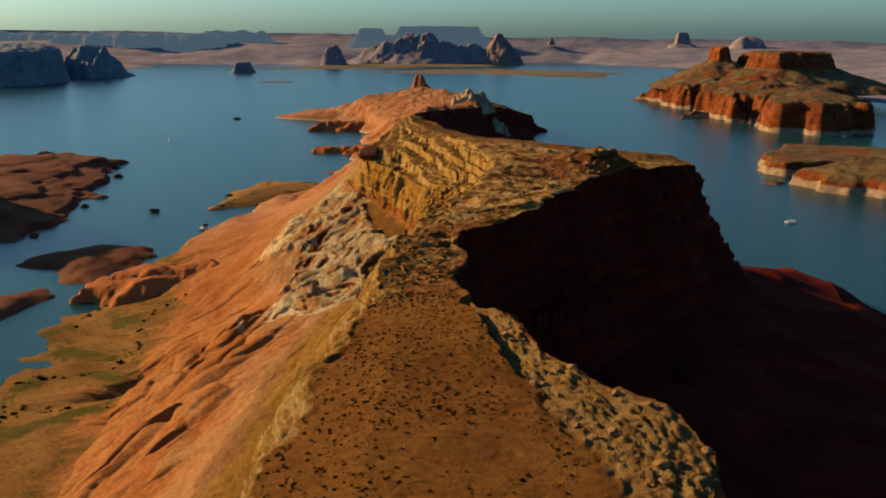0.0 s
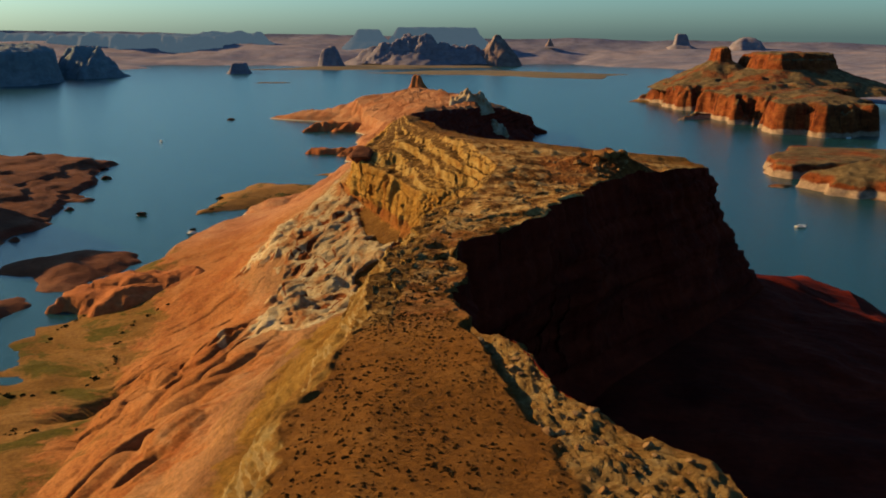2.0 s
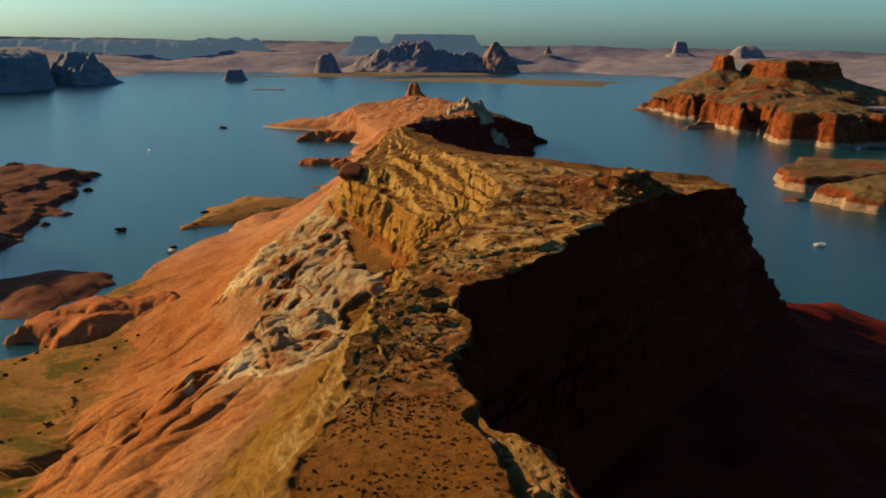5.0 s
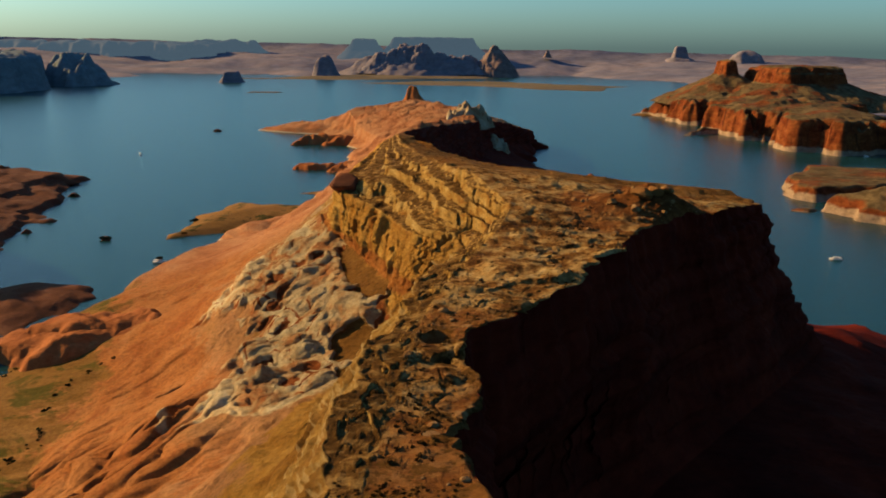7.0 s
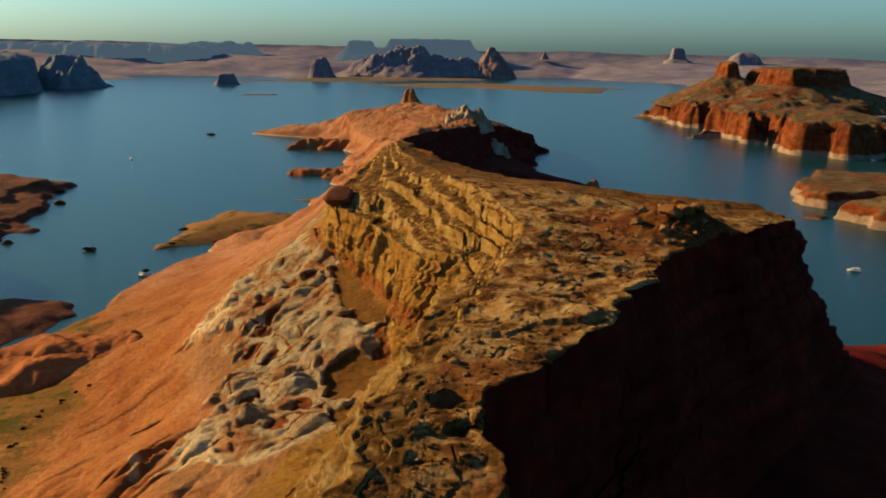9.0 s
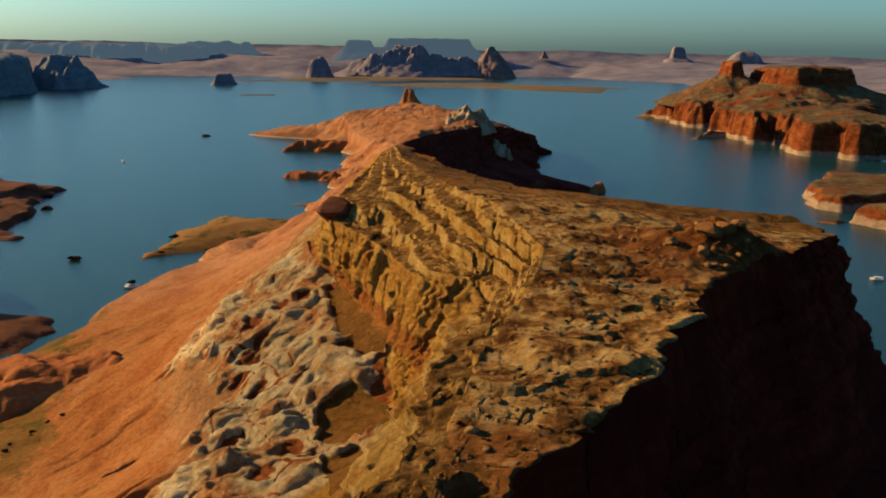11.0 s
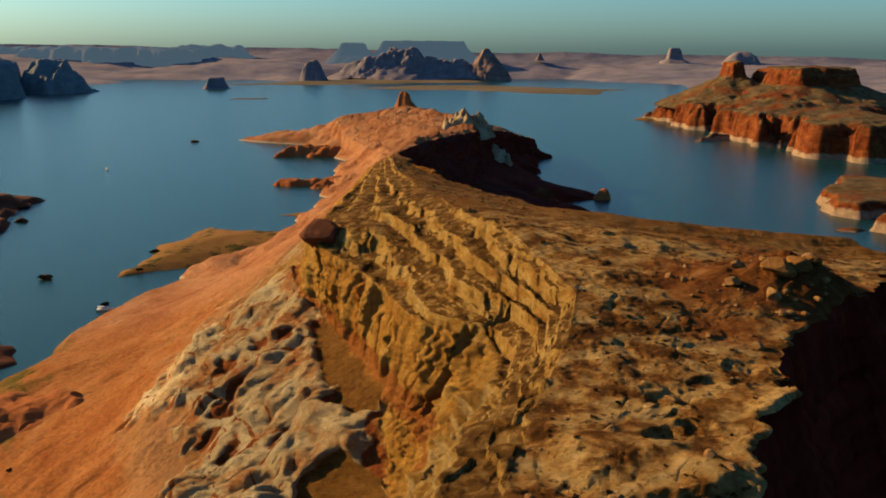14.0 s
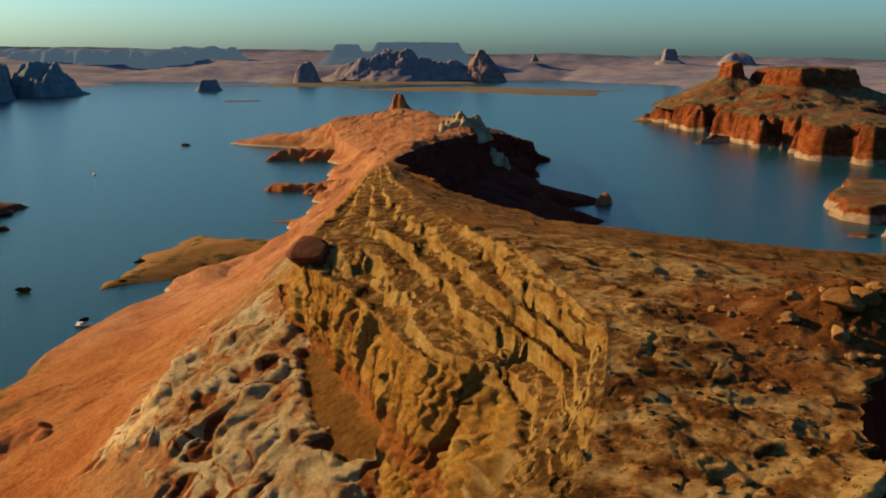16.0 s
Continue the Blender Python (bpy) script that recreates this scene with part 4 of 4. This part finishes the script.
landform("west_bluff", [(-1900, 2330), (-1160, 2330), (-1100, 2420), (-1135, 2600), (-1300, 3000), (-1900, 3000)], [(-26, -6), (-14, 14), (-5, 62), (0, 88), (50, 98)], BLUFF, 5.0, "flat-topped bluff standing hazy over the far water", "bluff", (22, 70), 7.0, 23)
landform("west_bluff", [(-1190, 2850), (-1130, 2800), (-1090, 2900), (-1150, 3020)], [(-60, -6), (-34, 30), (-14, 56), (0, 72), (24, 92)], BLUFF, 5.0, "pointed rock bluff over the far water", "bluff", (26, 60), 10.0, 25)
castle = tagged(new("castle_butte"), "ragged dark butte of many towers on the far shore", "butte")
landform("plinth", [(-380, 4190), (-230, 4150), (60, 4150), (200, 4210), (90, 4330), (-250, 4330)], [(-120, -6), (-40, 30), (0, 62), (40, 84)], HAZED_ROCK, 10.0, "", "", (30, 110), 8.0, 27, castle)
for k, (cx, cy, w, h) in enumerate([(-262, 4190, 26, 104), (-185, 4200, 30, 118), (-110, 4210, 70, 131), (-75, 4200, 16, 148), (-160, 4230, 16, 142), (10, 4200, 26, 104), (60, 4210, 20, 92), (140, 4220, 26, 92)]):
    landform("spire", [(cx - w, cy - 20), (cx + w, cy - 20), (cx + w, cy + 20), (cx - w, cy + 20)], [(-90, 10), (-16, h - 30), (0, h - 6), (10, h)], HAZED_ROCK, 5.0, "", "", (9, 30), 5.0, 70 + k, castle)
landform("pyramid_butte", [(-498, 3890), (-458, 3890), (-458, 3915), (-498, 3915)], [(-44, -6), (-26, 36), (-12, 66), (0, 84), (10, 89)], HAZED_ROCK, 4.0, "steep pointed butte on the far shore", "butte", (8, 40), 4.0, 29)
landform("dome_butte", [(235, 4200), (290, 4200), (290, 4250), (235, 4250)], [(-90, -6), (-50, 60), (-14, 96), (0, 118), (12, 142)], PINK, 5.0, "pale domed butte on the far shore", "butte", (12, 40), 6.0, 31)
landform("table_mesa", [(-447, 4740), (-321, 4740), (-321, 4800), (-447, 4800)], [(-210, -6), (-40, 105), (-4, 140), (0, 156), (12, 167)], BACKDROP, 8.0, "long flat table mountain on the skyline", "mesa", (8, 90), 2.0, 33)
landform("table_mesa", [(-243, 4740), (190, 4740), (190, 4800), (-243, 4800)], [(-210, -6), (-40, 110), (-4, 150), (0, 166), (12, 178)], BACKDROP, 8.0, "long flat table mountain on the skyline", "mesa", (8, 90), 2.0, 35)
landform("tower_butte", [(1239, 4745), (1298, 4745), (1298, 4790), (1239, 4790)], [(-70, 60), (-36, 84), (-8, 97), (0, 140), (8, 152)], HAZED_ROCK, 5.0, "square isolated tower of rock on the plain", "butte", (4, 60), 2.0, 37)
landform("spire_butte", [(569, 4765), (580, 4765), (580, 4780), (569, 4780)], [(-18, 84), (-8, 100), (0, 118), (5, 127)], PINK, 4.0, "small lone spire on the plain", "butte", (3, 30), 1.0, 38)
landform("low_dome", [(1584, 4740), (1662, 4740), (1662, 4800), (1584, 4800)], [(-64, 60), (-26, 112), (0, 130), (20, 137)], HAZED_ROCK, 8.0, "low rounded mountain on the skyline", "mountain", (10, 90), 2.0, 39)
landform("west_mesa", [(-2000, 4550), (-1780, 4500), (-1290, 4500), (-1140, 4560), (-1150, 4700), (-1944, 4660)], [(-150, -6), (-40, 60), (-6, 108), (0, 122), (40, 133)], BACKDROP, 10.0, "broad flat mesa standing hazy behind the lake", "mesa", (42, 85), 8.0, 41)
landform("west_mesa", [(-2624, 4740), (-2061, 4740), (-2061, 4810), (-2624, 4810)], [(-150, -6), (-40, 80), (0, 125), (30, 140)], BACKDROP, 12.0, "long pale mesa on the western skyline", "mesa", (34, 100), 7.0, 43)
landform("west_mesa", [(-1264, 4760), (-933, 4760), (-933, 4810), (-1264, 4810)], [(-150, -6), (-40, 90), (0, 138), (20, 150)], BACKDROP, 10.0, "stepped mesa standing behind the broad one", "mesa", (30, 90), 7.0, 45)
landform("rock_spire", [(-46, 1456), (-33, 1455), (-31, 1470), (-44, 1472)], [(-20, 42), (-11, 50), (-5, 58), (-2, 63), (0, 70), (3, 74)], ORANGE, 1.3, "lone rock spire on the back of the ridge", "spire", (2, 9), 1.2, 81)
landform("white_knob", [(18, 1072), (44, 1070), (48, 1094), (24, 1098)], [(-12, 46), (-5, 58), (0, 65), (8, 70)], PALE, 1.2, "pale jagged knob at the end of the cliff", "knob", (7, 12), 4.5, 82)
landform("pale_knob", [(56, 1084), (68, 1084), (70, 1096), (58, 1098)], [(-12, 8), (-6, 24), (0, 34), (5, 38)], PALE, 1.3, "pale jagged knob at the cliff's end", "knob", (6, 10), 3.0, 83)
for cx, cy, w in [(-324, 860, 6), (-232, 686, 4), (-345, 1463, 6), (-468, 1019, 9), (-296, 704, 3.5), (-289, 599, 3.5), (-221, 560, 3)]:
    landform("rock_islet", [(cx - w, cy - w * 0.6), (cx + w, cy - w * 0.6), (cx + w * 0.8, cy + w * 0.7), (cx - w * 0.9, cy + w * 0.6)], [(-4, -4), (0, 0.4), (2, 2.6), (5, 4.4)], ISLE, 0.9, "small scrubby rock just above the water", "rock", (1.5, 5), 0.8, int(abs(cx)) % 97)

# ---- loose boulders on the ridge
STONE = rock("boulder_stone", [(0.3, (0.28, 0.13, 0.045)), (0.5, (0.40, 0.23, 0.095)), (0.72, (0.50, 0.36, 0.19))], 0.5, (1, 1, 1), 2.5, 0.6)


def boulder_mesh(k, fine):
    rng = random.Random(500 + k)
    bm = bmesh.new()
    bmesh.ops.create_icosphere(bm, subdivisions=fine, radius=1.0)
    planes = []
    for _ in range(11):
        d = Vector((rng.uniform(-1, 1), rng.uniform(-1, 1), rng.uniform(-0.8, 1))).normalized()
        planes.append((d, rng.uniform(0.55, 0.85)))
    for v in bm.verts:
        for d, lim in planes:
            over = v.co.dot(d) - lim
            if over > 0:
                v.co -= d * over * 0.95
        v.co += 0.05 * noise.noise_vector(v.co * 3 + Vector((k, 0, 0)))
        v.co.z *= 0.8
    me = bpy.data.meshes.new("boulder")
    bm.to_mesh(me)
    bm.free()
    me.materials.append(STONE)
    return me


BOULDERS = [boulder_mesh(k, 3 if k < 4 else 2) for k in range(9)]
rng = random.Random(11)


def boulder(px, py, size, k=None, pz=None, flat=1.0, label="angular sandstone boulder on the bare ridge top"):
    ob = new("boulder", BOULDERS[rng.randrange(9) if k is None else k])
    gz = ridge_height(px, py) if pz is None else pz
    ob.matrix_world = pose(px, py, gz + size * 0.25 * flat, rng.uniform(-12, 12), rng.uniform(-12, 12), rng.uniform(0, 360)) @ Matrix.Diagonal((size * rng.uniform(0.8, 1.25), size * rng.uniform(0.8, 1.2), size * flat, 1))
    return tagged(ob, label, "boulder", "boulders on the ridge")


for cx, cy, size, k in [(58.5, 338.5, 3.4, 0), (62.4, 340.0, 2.6, 1), (66.5, 343.0, 2.0, 3)]:
    c = boulder(cx, cy, size, k, flat=0.8, label="large dark cap boulder on the red mound")
    c.data = c.data.copy()
    c.data.materials[0] = TOP
boulder(52.1, 342.7, 1.4, 2)
boulder(49.5, 337.1, 1.9, 3, flat=0.7)
boulder(55.3, 332.6, 1.7, 1, label="pale boulder at the foot of the red mound")
boulder(46.5, 315.3, 1.2, 2, label="pale boulder at the cliff's edge")
boulder(67.5, 345, 1.8, 3)
for _ in range(70):
    a, r = rng.uniform(0, 6.28), 3 + 15 * rng.random() ** 0.8
    bx, by = 61 + r * math.cos(a) * 1.2, 341 + r * math.sin(a) * 0.9
    if bx < np.interp(by, ys, key[6][:, 0]) - 1.5:
        boulder(bx, by, 0.3 + 0.8 * rng.random() ** 3)
for _ in range(130):
    by = rng.uniform(96, 178)
    x0 = float(np.interp(by, [60, 100, 131, 150, 176, 186], [24, 22, 14.5, 9.5, 4.0, 8.0]))
    x1 = float(np.interp(by, ys, key[6][:, 0])) - 0.8
    if x1 > x0 + 1:
        boulder(rng.uniform(x0 + 0.8, x1), by, 0.25 + 0.9 * rng.random() ** 3, flat=rng.uniform(0.5, 1))
for _ in range(70):
    by = rng.uniform(182, 330)
    x0, x1 = float(np.interp(by, ys, key[5][:, 0])), float(np.interp(by, ys, key[6][:, 0])) - 0.8
    boulder(rng.uniform(x0, x1), by, 0.3 + 1.0 * rng.random() ** 3, flat=rng.uniform(0.4, 0.9))
cap = boulder(-36.0, 424.5, 6.0, 1, pz=82.0, label="rounded dark cap block on top of the rock columns")
cap.matrix_world = pose(-36.0, 424.5, 82.8, 4, -3, 35) @ Matrix.Diagonal((6.6, 6.0, 5.6, 1))
cap.data = cap.data.copy()
cap.data.materials[0] = ISLE

# ---- desert scrub
LEAF = rock("dry_scrub", [(0.3, (0.09, 0.045, 0.014)), (0.6, (0.15, 0.08, 0.024)), (0.8, (0.21, 0.12, 0.04))], 1.5, (1, 1, 1), 6.0, 0.3)
GREEN = rock("green_scrub", [(0.3, (0.03, 0.032, 0.010)), (0.6, (0.055, 0.055, 0.016)), (0.8, (0.10, 0.09, 0.03))], 1.0, (1, 1, 1), 5.0, 0.3)


def scrub(name, spots, material, label, tufts=16):
    """Low bushes: each a dome of small upright leaf sprays round a centre."""
    r2 = random.Random(len(spots))
    verts, faces = [], []
    for sx, sy, sz, r in spots:
        for _ in range(tufts):
            a, q = r2.uniform(0, 6.283), r * math.sqrt(r2.random())
            cx, cy, h = sx + q * math.cos(a), sy + q * math.sin(a), r * r2.uniform(0.55, 1.15) * (1.1 - 0.6 * q / r)
            b = r2.uniform(0, 3.14)
            w = 0.32 * r
            dx, dy = w * math.cos(b), w * math.sin(b)
            lx, ly = r2.uniform(-0.3, 0.3) * r, r2.uniform(-0.3, 0.3) * r
            n = len(verts)
            verts += [(cx - dx, cy - dy, sz - 0.1), (cx + dx, cy + dy, sz - 0.1), (cx + dx * 1.2 + lx, cy + dy * 1.2 + ly, sz + h * 0.7), (cx + lx * 1.5, cy + ly * 1.5, sz + h), (cx - dx * 1.2 + lx, cy - dy * 1.2 + ly, sz + h * 0.65)]
            faces.append((n, n + 1, n + 2, n + 3, n + 4))
    me = bpy.data.meshes.new(name)
    me.from_pydata(verts, [], faces)
    me.materials.append(material)
    return tagged(new(name, me), label, "scrub", kind="stuff")


spots = []
for _ in range(2700):
    by = rng.uniform(72, 186)
    x0, x1 = float(np.interp(by, ys, key[4][:, 0])) + 0.8, float(np.interp(by, [60, 100, 131, 150, 176, 186], [24, 22, 14.5, 9.5, 4.0, 3.0])) - 0.3
    bx = rng.uniform(x0, x1)
    if vnoise(np.array(bx * 0.09), np.array(by * 0.09), 0.0, 91) > rng.uniform(-1.0, 0.5):
        spots.append((bx, by, ridge_height(bx, by), 0.12 + 0.20 * rng.random() ** 1.8))
for _ in range(380):
    by = rng.uniform(190, 520)
    x0, x1 = float(np.interp(by, ys, key[5][:, 0])) + 1, float(np.interp(by, ys, key[6][:, 0])) - 1
    bx = rng.uniform(x0, x1)
    spots.append((bx, by, ridge_height(bx, by), 0.2 + 0.25 * rng.random()))
scrub("desert_scrub", spots, LEAF, "scattered low dark desert shrubs on the sandy ridge top")
spots = []
for _ in range(1500):
    by = rng.uniform(250, 460)
    x0, x1 = float(np.interp(by, ys, key[0][:, 0])) + 12, float(np.interp(by, ys, key[1][:, 0])) + 8
    bx = rng.uniform(x0, x1)
    if abs(float(vnoise(np.array(bx * 0.025), np.array(by * 0.025), 0.0, 92))) < 0.16 * rng.random() + 0.03:
        spots.append((bx, by, ridge_height(bx, by), 0.5 + 0.8 * rng.random() ** 2))
scrub("shore_scrub", spots, GREEN, "lines of dusty green scrub along washes on the sand flat", 12)
spots = []
for cx, cy, n, r in [(-188, 752, 5, 2.2), (-132, 808, 3, 2.0), (-181, 700, 12, 1.0), (-165, 760, 18, 1.2), (-150, 780, 12, 1.1), (-324, 860, 9, 2.2), (-232, 686, 7, 1.9), (-345, 1463, 6, 2.5), (-222, 559, 5, 2.2), (-196, 545, 5, 1.6), (-175, 625, 16, 1.3), (-168, 600, 10, 1.2), (-60, 905, 4, 2)]:
    for _ in range(n):
        spots.append((cx + rng.gauss(0, r * 0.7), cy + rng.gauss(0, r * 0.8), 0.9 if n < 10 else 2.2, r * rng.uniform(0.6, 1.1)))
scrub("lake_scrub", spots, GREEN, "dusty green bushes on the spits and islets", 22)


# ---- boats
def paint(name, rgb, rough):
    m, nt, p = base(name, rough)
    nt.links.new(ramp(nt, tex(nt, 3.0, 4), [(0.3, tuple(c * 0.9 for c in rgb)), (0.7, rgb)]), p.inputs["Base Color"])
    return m


HULL, TRIM, GLAZE = paint("white_gelcoat", (0.62, 0.62, 0.6), 0.3), paint("dark_trim", (0.05, 0.05, 0.06), 0.4), paint("tinted_glass", (0.02, 0.03, 0.035), 0.08)


def part(name, bm, material, parent, label=""):
    me = bpy.data.meshes.new(name)
    bm.to_mesh(me)
    bm.free()
    me.materials.append(material)
    ob = new(name, me)
    ob.parent = parent
    return tagged(ob, label)


def block(x0, x1, y0, y1, z0, z1, taper=1.0, bevel=0.06):
    bm = bmesh.new()
    bmesh.ops.create_cube(bm, size=1.0)
    for v in bm.verts:
        k = taper if v.co.z > 0 else 1.0
        v.co = Vector(((x0 + x1) / 2 + v.co.x * (x1 - x0) * k, (y0 + y1) / 2 + v.co.y * (y1 - y0) * k, (z0 + z1) / 2 + v.co.z * (z1 - z0)))
    bmesh.ops.bevel(bm, geom=bm.edges[:], offset=bevel, segments=2, affect="EDGES")
    return bm


def boat(L, label):
    """A cabin cruiser, bow towards +x, floating at z = 0."""
    thing = new("motor_boat")
    bm = bmesh.new()
    rows = []
    for s in range(13):
        u = s / 12
        half = L * 0.17 * (1 - max(0, (u - 0.5) / 0.5) ** 2.2)
        up = 0.10 * L * (1 + 0.35 * u * u)
        xx = (u - 0.5) * L
        rows.append([bm.verts.new(c) for c in ((xx * 0.93, -half * 0.4, -0.3), (xx * 0.98, -half * 0.85, 0.1), (xx, -half, up), (xx, half, up), (xx * 0.98, half * 0.85, 0.1), (xx * 0.93, half * 0.4, -0.3))])
    for a, c in zip(rows, rows[1:]):
        for k in range(6):
            bm.faces.new((a[k], c[k], c[(k + 1) % 6], a[(k + 1) % 6]))
    bm.faces.new(rows[0][::-1])
    bmesh.ops.remove_doubles(bm, verts=bm.verts[:], dist=0.01)
    hull = part("hull", bm, HULL, thing, "white hull")
    part("deck", block(-L * 0.49, L * 0.22, -L * 0.165, L * 0.165, L * 0.09, L * 0.112, 1, 0.02), HULL, thing)
    cabin = part("cabin", block(-L * 0.22, L * 0.22, -L * 0.125, L * 0.125, L * 0.10, L * 0.25, 0.86), HULL, thing)
    for sgn in (-1, 1):
        part("side_window", block(-L * 0.16, L * 0.14, sgn * L * 0.117 - 0.03, sgn * L * 0.117 + 0.03, L * 0.165, L * 0.215, 0.95, 0.02), GLAZE, cabin)
    part("windscreen", block(L * 0.185, L * 0.208, -L * 0.10, L * 0.10, L * 0.16, L * 0.225, 0.9, 0.02), GLAZE, cabin)
    part("canopy", block(-L * 0.44, -L * 0.2, -L * 0.125, L * 0.125, L * 0.235, L * 0.25, 0.96, 0.03), HULL, thing)
    for bx in (-0.42, -0.24):
        for sgn in (-1, 1):
            part("canopy_post", block(bx * L - 0.03, bx * L + 0.03, sgn * L * 0.115 - 0.03, sgn * L * 0.115 + 0.03, L * 0.09, L * 0.24, 1, 0.01), TRIM, thing)
    part("engine", block(-L * 0.54, -L * 0.485, -L * 0.03, L * 0.03, 0.05, L * 0.12, 0.8), TRIM, thing)
    return tagged(thing, label, "boat", "boats on the lake")


first = boat(8.0, "white cabin cruiser moored by the orange shore")
for bx, by, turn, label in [(-150, 702, 80, "white cabin cruiser moored inside the sandy spit"), (-366, 1163, 120, "white cabin cruiser out on open water"), (267, 655, 160, "white cabin cruiser under way in the cliff's shadow"), (571, 1244, 10, "white cabin cruiser drawn up below the butte")]:
    c = copy_thing(first, pose(bx, by, 0, 0, 0, turn))
    tagged(c, label)
first.matrix_world = pose(-174.5, 623, 0, 0, 0, 12)
